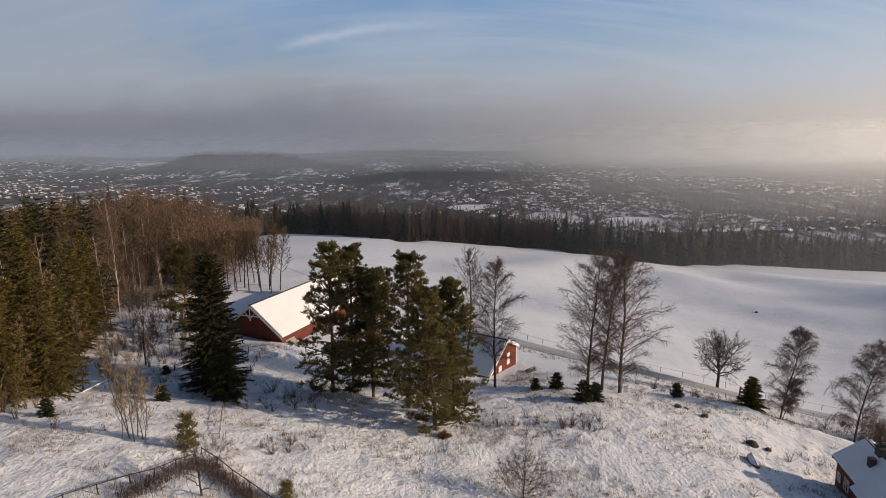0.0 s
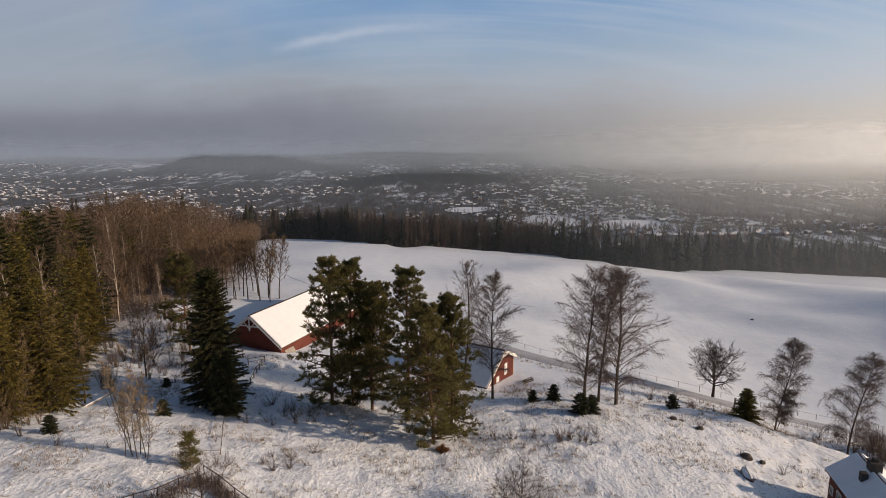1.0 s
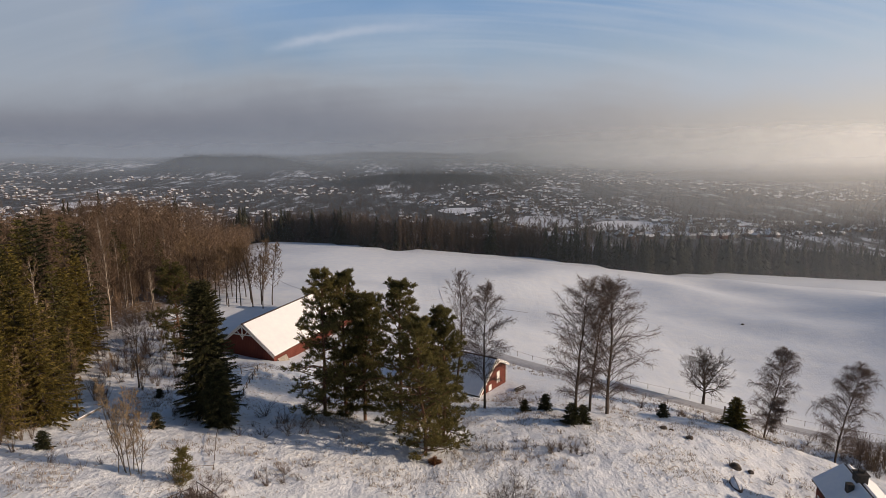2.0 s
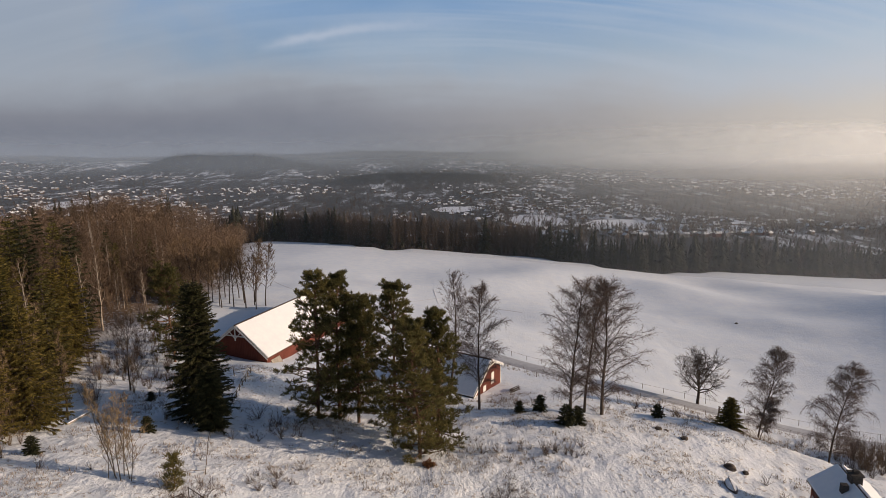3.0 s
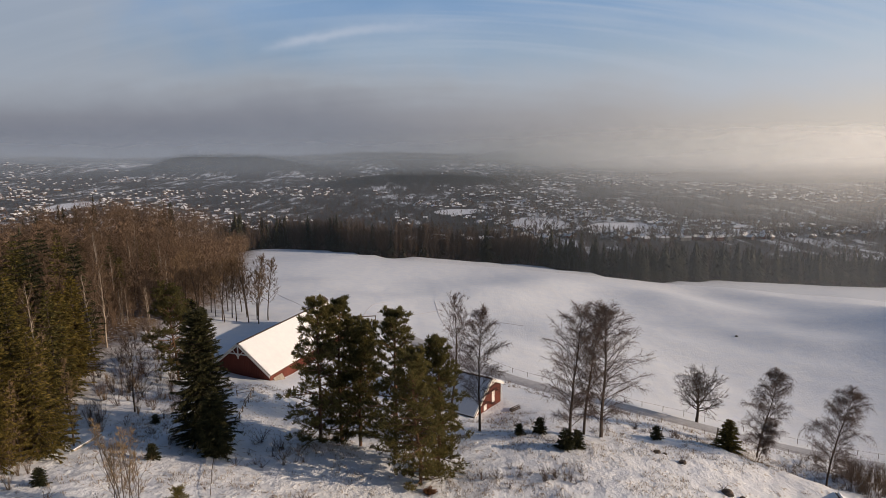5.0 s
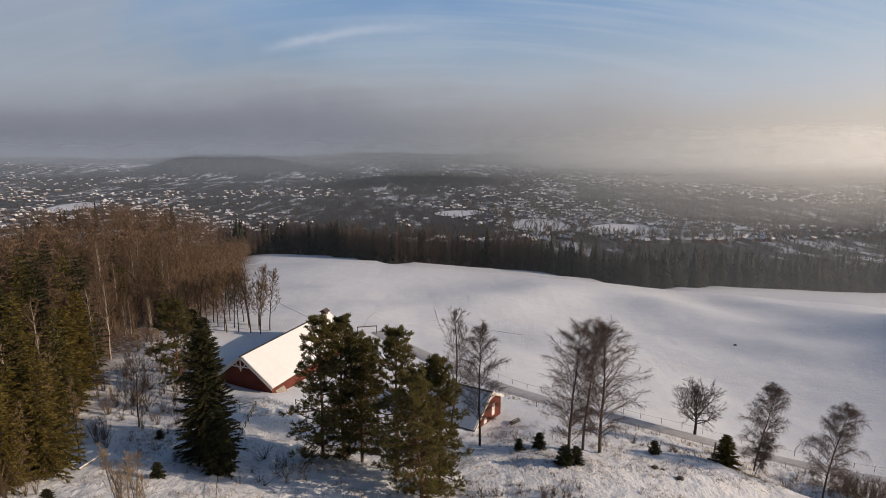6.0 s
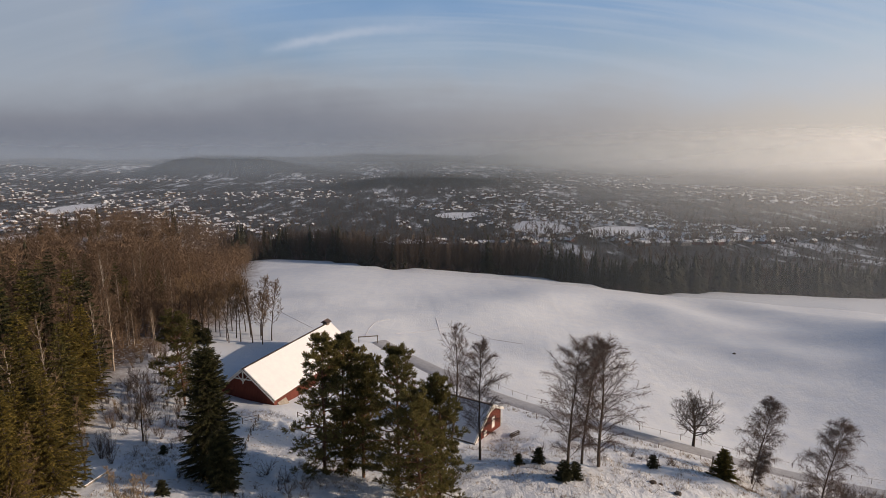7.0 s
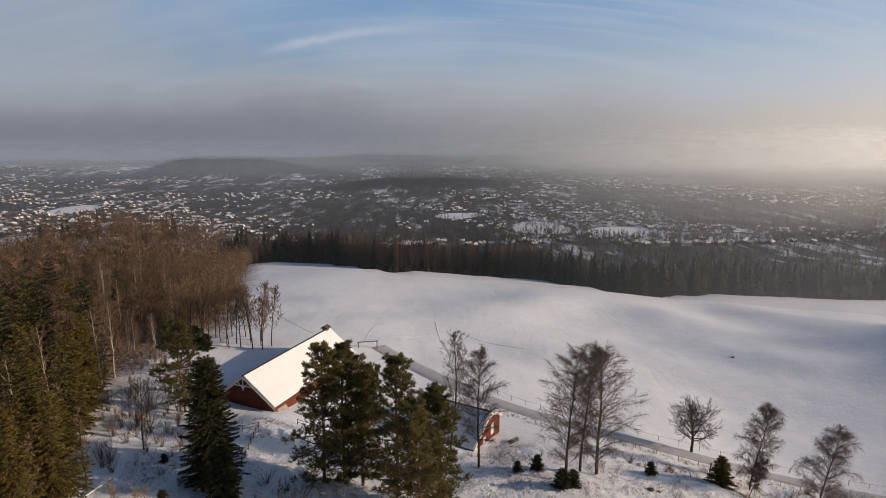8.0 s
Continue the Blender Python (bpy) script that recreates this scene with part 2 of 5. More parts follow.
def prism(outline, axis_from, axis_to, bevel=0.0):
    """A solid with an outline in x and z, drawn out along y."""
    bm = bmesh.new()
    a = [bm.verts.new((x, axis_from, z)) for x, z in outline]
    b = [bm.verts.new((x, axis_to, z)) for x, z in outline]
    bm.faces.new(a)
    bm.faces.new(b[::-1])
    for i in range(len(a)):
        j = (i + 1) % len(a)
        bm.faces.new((a[j], a[i], b[i], b[j]))
    bmesh.ops.recalc_face_normals(bm, faces=bm.faces[:])
    if bevel:
        bmesh.ops.bevel(bm, geom=bm.edges[:], offset=bevel, segments=2, affect="EDGES")
    return bm


def beam(p, q, r):
    bm = bmesh.new()
    p, q = Vector(p), Vector(q)
    m = Matrix.Translation((p + q) / 2) @ (q - p).to_track_quat("Z", "Y").to_matrix().to_4x4() @ Matrix.Diagonal((2 * r, 2 * r, (q - p).length, 1))
    bmesh.ops.create_cube(bm, size=1, matrix=m)
    return bm


# ---- the lie of the land ----
HUMPS = [
    (-30, 45, 25, 5.15),
    (0, 60, 25, -2.24),
    (20, 78, 18, 4.43),
    (35, 68, 16, -0.51),
    (48, 90, 18, 0.41),
    (-28, 95, 20, -3.85),
    (-35, 70, 20, 0.09),
    (10, 100, 22, -1.82),
    (70, 100, 25, -4.97),
    (-40, 150, 45, 4.95),
    (30, 170, 45, -0.15),
    (80, 170, 40, 1.02),
    (-60, 250, 60, 5.86),
    (40, 270, 60, 1.45),
    (120, 280, 60, -0.19),
    (55, 60, 20, 1.78),
    (43, 60, 9, -1.80),
    (12, 100, 9, -0.33),
    (-12, 75, 9, 1.05),
    (-28, 90, 9, 3.30),
]

# soft swells of the field, the bank before the barn and the steep bank above the road; the 18 m rise, mostly out of
# view, is added to shade the field's right
DRIFTS = [(-27, 98.5, 4.5, 0.9), (43.5, 84, 4.5, 1.1), (52.5, 87, 4.5, -1.5), (57.5, 83.5, 3.2, -1.2), (49.5, 79.5, 3.0, 0.7), (52.5, 75.5, 3.0, 0.6), (39, 77, 5, 0.6), (9, 93, 4, -0.9), (90, 214, 13, 3.0), (174, 164, 32, 18.0), (40, 222, 13, 2.2), (128, 141, 13, 2.6), (102, 158, 10, 1.6), (60, 240, 14, 2.0), (66, 186, 13, -1.6), (20, 196, 14, 1.6), (-8, 214, 12, -1.2), (112, 236, 14, -1.8), (138, 222, 16, 2.4), (36, 152, 12, 1.2)]


def smooth(a, b, x):
    t = np.clip((x - a) / (b - a), 0, 1)
    return t * t * (3 - 2 * t)


def brow(x):
    """How far ahead the snowy field ends."""
    return 280 + 22 * np.exp(-((x + 65) / 30) ** 2) - 18 * np.exp(-((x - 92) / 32) ** 2) + 0.18 * np.maximum(x - 150, 0) - 8 * np.exp(-((x + 18) / 14) ** 2)


def lie(x, y):
    """Height of the ground at a place."""
    x, y = np.asarray(x, float), np.asarray(y, float)
    u, v = np.clip(x, -170, 240), np.clip(y, -20, 320)
    a, b = u / 100, (v - 100) / 100
    z = 1.87 - 8.57 * a - 11.74 * b - 1.47 * a * a + 2.65 * a * b + 1.69 * b * b
    for cx, cy, s, h in HUMPS:
        z = z + h * np.exp(-((u - cx) ** 2 + (v - cy) ** 2) / (2 * s * s))
    d = np.maximum(y - brow(u), 0)
    z = z - 14 * (1 - np.exp(-d / 45)) - 0.17 * d
    # valley floor, then the wooded ridges that rise from it into the fog
    z = np.where(y > 320, np.logaddexp(z / 10, -120 / 10) * 10, z)
    # the wooded shoulder of the hill behind the field's far corner
    z = z + 36 * np.exp(-np.abs((x + 185) / 75) ** 3 - np.abs((y - 385) / 75) ** 3)
    z = z + 70 * np.exp(-np.abs((x + 860) / np.where(x < -860, 300, 400)) ** np.where(x < -860, 6, 3) - np.abs((y - 2760) / 240) ** 3)
    z = z + 62 * np.exp(-np.abs((x + 230) / 520) ** 3 - np.abs((y - 3200) / 230) ** 3)
    z = z + 34 * np.exp(-np.abs((x + 10) / 300) ** 3 - np.abs((y - 1960) / 130) ** 3)
    z = z + 62 * np.exp(-((x + 1850) / 480) ** 2 - ((y - 2950) / 560) ** 2)
    for cx, cy, s, h in DRIFTS:
        z = z + h * np.exp(-((x - cx) ** 2 + (y - cy) ** 2) / (2 * s * s))
    return z


def spread(dense_from, dense_to, step, limit, growth):
    """Lines of a grid: close together in the middle, wider and wider apart outside."""
    mid = list(np.arange(dense_from, dense_to + step, step))
    for sign in (-1, 1):
        s, p = step, (mid[0] if sign < 0 else mid[-1])
        while abs(p) < limit:
            s = min(s * growth, 160)
            p = p + sign * s
            mid = [p] + mid if sign < 0 else mid + [p]
    return np.array(mid)


def relief(x, y):
    """Small unevenness: tussocks on the rough meadow, long drifts on the field."""
    v = Vector((x, y, 0))
    rough = float(smooth(104, 92, y)) * float(smooth(-12, 20, y))
    r = 0.0
    if rough > 0 and abs(x) < 120:
        r += rough * (0.20 * noise.noise(v * 0.8) + 0.15 * noise.noise(v * 1.7) + 0.25 * noise.noise(v * 0.22))
    if 95 < y < 300 and abs(x) < 300:
        f = float(smooth(95, 115, y))
        r += f * (0.95 * noise.noise(Vector((x * 0.035, y * 0.06, 3))) + 0.20 * noise.noise(v * 0.13) + 0.05 * noise.noise(v * 0.7))
    if y > 300:
        r += 4 * float(smooth(340, 900, y)) * noise.noise(v * 0.004)
    return r


def build_ground():
    xs = spread(-50, 66, 0.6, 5200, 1.055)
    ys = spread(36, 104, 0.6, 5200, 1.05)
    X, Y = np.meshgrid(xs, ys)
    Z = lie(X, Y)
    Z += np.array([[relief(x, y) for x in xs] for y in ys])
    v = np.stack([X, Y, Z], 2).reshape(-1, 3)
    nx, ny = len(xs), len(ys)
    i = (np.arange(ny - 1)[:, None] * nx + np.arange(nx - 1)[None]).reshape(-1, 1)
    f = np.concatenate([i, i + 1, i + nx + 1, i + nx], 1)
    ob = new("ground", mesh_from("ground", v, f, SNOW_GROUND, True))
    tagged(ob, "rolling snow-covered hillside, field and valley floor", "ground", kind="structure")


build_ground()


def ribbon(name, line, width, mat, lift, label, category):
    """A strip laid along a line on the ground."""
    pts = []
    for (x0, y0), (x1, y1) in zip(line, line[1:]):
        for k in range(12):
            pts.append((x0 + (x1 - x0) * k / 12, y0 + (y1 - y0) * k / 12))
    pts = np.array(pts)
    for _ in range(12):
        pts[1:-1] = (pts[:-2] + pts[1:-1] * 2 + pts[2:]) / 4
    t = np.gradient(pts, axis=0)
    nrm = np.stack([-t[:, 1], t[:, 0]], 1) / np.linalg.norm(t, axis=1)[:, None]
    cols = np.linspace(-1, 1, 7)
    v = []
    for p, n2 in zip(pts, nrm):
        for c in cols:
            x, y = p + n2 * c * width / 2
            v.append((x, y, float(lie(x, y)) + relief(x, y) + lift * (1 - 0.6 * c * c) - (0.25 if abs(c) == 1 else 0)))
    k = len(cols)
    i = (np.arange(len(pts) - 1)[:, None] * k + np.arange(k - 1)[None]).reshape(-1, 1)
    ob = new(name, mesh_from(name, v, np.concatenate([i, i + k, i + k + 1, i + 1], 1), mat, True))
    return tagged(ob, label, category, kind="structure")


ribbon("road", [(-12, 142), (2, 127), (12, 117.5), (22, 111), (32, 106.5), (44, 103), (56, 101), (68, 98), (80, 93), (110, 78)], 5.2, ROAD, 0.28,
       "narrow ploughed country road of packed snow", "road")


# ---- sky and fog beyond the valley ----


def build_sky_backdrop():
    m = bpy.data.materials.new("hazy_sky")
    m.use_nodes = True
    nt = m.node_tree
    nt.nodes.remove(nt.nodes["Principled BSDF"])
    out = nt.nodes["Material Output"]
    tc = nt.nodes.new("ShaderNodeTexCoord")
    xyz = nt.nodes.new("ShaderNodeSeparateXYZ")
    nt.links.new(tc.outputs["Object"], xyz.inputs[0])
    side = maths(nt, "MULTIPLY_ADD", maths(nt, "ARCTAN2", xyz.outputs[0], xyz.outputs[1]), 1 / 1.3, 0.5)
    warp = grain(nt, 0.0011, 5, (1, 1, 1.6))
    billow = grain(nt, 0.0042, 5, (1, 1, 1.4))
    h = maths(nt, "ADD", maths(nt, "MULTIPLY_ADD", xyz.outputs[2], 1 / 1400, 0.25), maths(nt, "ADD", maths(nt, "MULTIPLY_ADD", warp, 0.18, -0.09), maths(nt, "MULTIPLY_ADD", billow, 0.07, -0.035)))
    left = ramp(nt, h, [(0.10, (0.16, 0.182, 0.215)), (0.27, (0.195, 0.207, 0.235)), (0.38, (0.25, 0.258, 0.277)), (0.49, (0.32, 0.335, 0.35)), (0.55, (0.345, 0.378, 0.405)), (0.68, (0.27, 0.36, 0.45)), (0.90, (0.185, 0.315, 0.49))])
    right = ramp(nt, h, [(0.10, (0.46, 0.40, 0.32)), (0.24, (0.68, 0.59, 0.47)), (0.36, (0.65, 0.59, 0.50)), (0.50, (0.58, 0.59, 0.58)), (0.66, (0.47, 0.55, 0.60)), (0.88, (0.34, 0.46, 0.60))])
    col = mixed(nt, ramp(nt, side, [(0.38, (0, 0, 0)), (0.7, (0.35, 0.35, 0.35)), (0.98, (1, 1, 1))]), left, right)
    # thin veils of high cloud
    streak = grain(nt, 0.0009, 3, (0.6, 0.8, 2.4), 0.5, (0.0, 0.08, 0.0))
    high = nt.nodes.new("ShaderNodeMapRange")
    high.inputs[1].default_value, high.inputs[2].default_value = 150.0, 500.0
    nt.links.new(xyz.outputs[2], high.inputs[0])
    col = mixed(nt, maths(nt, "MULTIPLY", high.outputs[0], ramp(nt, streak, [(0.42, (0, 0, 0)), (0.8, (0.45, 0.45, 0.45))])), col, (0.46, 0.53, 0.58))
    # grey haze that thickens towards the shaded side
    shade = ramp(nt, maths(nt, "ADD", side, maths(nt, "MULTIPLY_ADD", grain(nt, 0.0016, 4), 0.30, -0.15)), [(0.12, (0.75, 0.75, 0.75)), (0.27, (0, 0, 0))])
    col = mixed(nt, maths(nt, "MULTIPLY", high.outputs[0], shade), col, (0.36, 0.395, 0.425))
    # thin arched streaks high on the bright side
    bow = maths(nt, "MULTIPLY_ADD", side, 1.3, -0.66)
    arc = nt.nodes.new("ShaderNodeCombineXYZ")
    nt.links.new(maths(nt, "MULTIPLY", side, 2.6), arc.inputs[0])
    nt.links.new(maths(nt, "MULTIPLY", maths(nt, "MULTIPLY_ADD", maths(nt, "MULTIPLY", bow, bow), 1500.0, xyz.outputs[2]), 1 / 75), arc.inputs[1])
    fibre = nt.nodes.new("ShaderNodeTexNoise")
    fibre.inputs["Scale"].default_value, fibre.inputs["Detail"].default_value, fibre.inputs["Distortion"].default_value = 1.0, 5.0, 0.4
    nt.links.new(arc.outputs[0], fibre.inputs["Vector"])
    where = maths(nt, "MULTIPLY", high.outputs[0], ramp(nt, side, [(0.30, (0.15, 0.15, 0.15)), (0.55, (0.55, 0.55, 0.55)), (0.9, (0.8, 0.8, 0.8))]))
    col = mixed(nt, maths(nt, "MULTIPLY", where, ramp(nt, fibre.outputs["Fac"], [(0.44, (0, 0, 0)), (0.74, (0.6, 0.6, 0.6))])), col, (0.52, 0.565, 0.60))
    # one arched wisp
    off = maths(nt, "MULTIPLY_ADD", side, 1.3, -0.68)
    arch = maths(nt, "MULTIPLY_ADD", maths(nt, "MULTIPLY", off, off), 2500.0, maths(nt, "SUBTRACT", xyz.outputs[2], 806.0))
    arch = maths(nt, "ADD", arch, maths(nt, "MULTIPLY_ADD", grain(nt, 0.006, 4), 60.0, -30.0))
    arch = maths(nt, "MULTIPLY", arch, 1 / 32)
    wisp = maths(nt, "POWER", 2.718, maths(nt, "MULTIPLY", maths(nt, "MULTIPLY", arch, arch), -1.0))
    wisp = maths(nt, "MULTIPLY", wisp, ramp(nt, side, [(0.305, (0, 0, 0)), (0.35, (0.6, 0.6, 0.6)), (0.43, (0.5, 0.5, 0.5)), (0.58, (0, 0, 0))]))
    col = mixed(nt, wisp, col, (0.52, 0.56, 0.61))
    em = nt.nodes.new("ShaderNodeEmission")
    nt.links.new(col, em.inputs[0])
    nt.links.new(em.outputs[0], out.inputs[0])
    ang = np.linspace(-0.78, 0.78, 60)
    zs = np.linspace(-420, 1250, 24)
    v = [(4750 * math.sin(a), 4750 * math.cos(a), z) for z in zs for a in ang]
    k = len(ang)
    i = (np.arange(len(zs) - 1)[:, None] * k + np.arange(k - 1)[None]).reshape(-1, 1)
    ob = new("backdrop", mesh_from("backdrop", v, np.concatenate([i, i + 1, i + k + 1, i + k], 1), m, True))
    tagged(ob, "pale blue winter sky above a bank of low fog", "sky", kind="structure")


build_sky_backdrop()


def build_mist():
    # partly transparent sheets stand in for the haze of the air
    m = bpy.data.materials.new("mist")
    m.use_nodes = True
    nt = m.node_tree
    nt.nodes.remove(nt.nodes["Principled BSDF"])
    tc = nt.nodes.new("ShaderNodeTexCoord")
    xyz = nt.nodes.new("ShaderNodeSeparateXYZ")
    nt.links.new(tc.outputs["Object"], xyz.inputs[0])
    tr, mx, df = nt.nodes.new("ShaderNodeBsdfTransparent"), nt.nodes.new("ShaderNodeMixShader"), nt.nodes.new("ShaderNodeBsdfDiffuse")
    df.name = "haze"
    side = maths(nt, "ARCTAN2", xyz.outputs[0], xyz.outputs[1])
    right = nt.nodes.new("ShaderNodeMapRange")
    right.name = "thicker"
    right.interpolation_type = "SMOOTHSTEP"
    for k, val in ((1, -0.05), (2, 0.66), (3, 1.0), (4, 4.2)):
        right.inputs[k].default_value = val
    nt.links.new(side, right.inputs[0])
    # scattered light put into the haze colour: bluish away from the sun, brighter towards it
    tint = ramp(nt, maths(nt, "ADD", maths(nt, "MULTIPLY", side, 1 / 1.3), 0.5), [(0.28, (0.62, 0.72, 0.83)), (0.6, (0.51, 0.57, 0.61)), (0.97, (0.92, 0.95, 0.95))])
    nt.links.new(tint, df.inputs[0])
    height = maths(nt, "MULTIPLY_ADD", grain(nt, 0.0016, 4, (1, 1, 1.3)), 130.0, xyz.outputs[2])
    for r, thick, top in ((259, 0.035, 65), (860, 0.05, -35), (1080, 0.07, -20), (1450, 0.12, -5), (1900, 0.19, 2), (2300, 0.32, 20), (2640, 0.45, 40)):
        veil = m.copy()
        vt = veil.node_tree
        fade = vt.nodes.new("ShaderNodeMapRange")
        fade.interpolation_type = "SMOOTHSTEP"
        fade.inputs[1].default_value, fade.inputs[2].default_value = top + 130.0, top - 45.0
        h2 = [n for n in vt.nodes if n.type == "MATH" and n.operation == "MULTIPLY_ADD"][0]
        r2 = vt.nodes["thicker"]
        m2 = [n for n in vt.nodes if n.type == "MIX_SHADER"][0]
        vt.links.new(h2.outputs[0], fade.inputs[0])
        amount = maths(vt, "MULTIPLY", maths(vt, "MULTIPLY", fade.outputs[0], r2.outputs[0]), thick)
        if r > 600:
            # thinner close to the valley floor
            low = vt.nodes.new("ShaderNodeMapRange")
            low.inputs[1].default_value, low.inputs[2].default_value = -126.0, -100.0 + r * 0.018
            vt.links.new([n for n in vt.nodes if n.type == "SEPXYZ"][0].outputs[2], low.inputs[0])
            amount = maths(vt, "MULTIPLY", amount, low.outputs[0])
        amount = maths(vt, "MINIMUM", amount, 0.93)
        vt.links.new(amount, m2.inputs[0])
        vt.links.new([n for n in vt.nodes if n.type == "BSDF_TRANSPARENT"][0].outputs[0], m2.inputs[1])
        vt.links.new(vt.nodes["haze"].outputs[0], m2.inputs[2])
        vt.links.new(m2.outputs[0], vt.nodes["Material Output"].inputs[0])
        # each bank of mist lies across the valley with its top sloping away to catch the sun, and swings back on the
        # sunny side to brighten there
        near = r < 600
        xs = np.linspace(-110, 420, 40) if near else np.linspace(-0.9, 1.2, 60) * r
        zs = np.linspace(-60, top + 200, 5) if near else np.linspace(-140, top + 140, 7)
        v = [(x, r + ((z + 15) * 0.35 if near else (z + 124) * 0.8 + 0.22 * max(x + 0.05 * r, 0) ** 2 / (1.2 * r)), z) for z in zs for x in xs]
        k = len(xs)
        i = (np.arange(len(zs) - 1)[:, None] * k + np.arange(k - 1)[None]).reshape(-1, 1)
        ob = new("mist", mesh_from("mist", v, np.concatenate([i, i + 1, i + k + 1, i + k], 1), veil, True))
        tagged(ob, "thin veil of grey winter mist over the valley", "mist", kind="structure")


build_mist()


# ---- buildings ----


def roof_slope(parent, x0, z0, x1, z1, y0, y1, snow=0.28, snow_inset=0.06):
    """One slope from the ridge (x0, z0) down to the eave (x1, z1): roofing and the snow that lies on it."""
    d = Vector((x1 - x0, z1 - z0)).normalized()
    n = Vector((-d.y, d.x)) if d.x > 0 else Vector((d.y, -d.x))
    t = 0.14
    base = part("roof", prism([(x0, z0), (x1, z1), (x1 + n.x * t, z1 + n.y * t), (x0 + n.x * t, z0 + n.y * t)], y0, y1), TILE, parent)
    a, b = Vector((x0, z0)) + d * 0.02 + n * (t + 0.004), Vector((x1, z1)) - d * snow_inset + n * (t + 0.004)
    out = [tuple(a), tuple(b), tuple(b + n * snow * 0.8 - d * 0.08), tuple(a + n * snow)]
    part("snow_cover", prism(out, y0 + snow_inset, y1 - snow_inset, 0.05), SNOW, parent, "thick even snow on the roof")
    return base


def window(parent, x, y, z, w, h, axis):
    """A small framed window in a wall: axis 'x' for a wall that faces along x, 'y' along y."""
    s = 0.09
    def slab(a0, a1, z0, z1, d0, d1):
        return box(x + d0, x + d1, y + a0, y + a1, z + z0, z + z1) if axis == "x" else box(x + a0, x + a1, y + d0, y + d1, z + z0, z + z1)
    pane = part("window", slab(-w / 2, w / 2, 0, h, -0.03, 0.02), GLASS, parent, "dark glass window with a white frame")
    for i, b in enumerate(((-w / 2 - s, w / 2 + s, -s, 0), (-w / 2 - s, w / 2 + s, h, h + s), (-w / 2 - s, -w / 2, 0, h), (w / 2, w / 2 + s, 0, h), (-0.03, 0.03, 0, h))):
        part("window_frame", slab(*b, -0.06, 0.06), WHITE, pane)


def board_wall(parent, x0, x1, y, z0, z1, mat, thick=0.16, along="x"):
    """An upright boarded wall with proud cover strips, along x or along y."""
    bm = bmesh.new()
    def add(a0, a1, t0, t1, b0, b1):
        lo, hi = (Vector((a0, t0, b0)), Vector((a1, t1, b1))) if along == "x" else (Vector((t0, a0, b0)), Vector((t1, a1, b1)))
        bmesh.ops.create_cube(bm, size=1, matrix=Matrix.LocRotScale((lo + hi) / 2, None, hi - lo))
    add(x0, x1, y - thick / 2, y + thick / 2, z0, z1)
    n = int((x1 - x0) / 0.34)
    for i in range(n):
        a = x0 + (i + 0.5) * (x1 - x0) / n
        add(a - 0.05, a + 0.05, y - thick / 2 - 0.03, y + thick / 2 + 0.03, z0 + 0.02, z1 - 0.02)
    return part("wall", bm, mat, parent)


def gable_wall(parent, outline, y, mat, thick=0.16):
    """A gable with cover strips that end at the slopes."""
    bm = prism(outline, y - thick / 2, y + thick / 2)
    xs = [p[0] for p in outline]
    zb = min(p[1] for p in outline)
    tops = sorted([p for p in outline if p[1] > zb + 0.01])
    def top(x):
        for (xa, za), (xb, zb2) in zip(tops, tops[1:]):
            if xa <= x <= xb:
                return za + (zb2 - za) * (x - xa) / (xb - xa + 1e-9)
        return tops[0][1]
    x = min(xs) + 0.3
    while x < max(xs) - 0.2:
        bmesh.ops.create_cube(bm, size=1, matrix=Matrix.LocRotScale((x, y, (zb + top(x)) / 2), None, (0.1, thick + 0.06, top(x) - zb - 0.15)))
        x += 0.36
    return part("wall", bm, mat, parent)


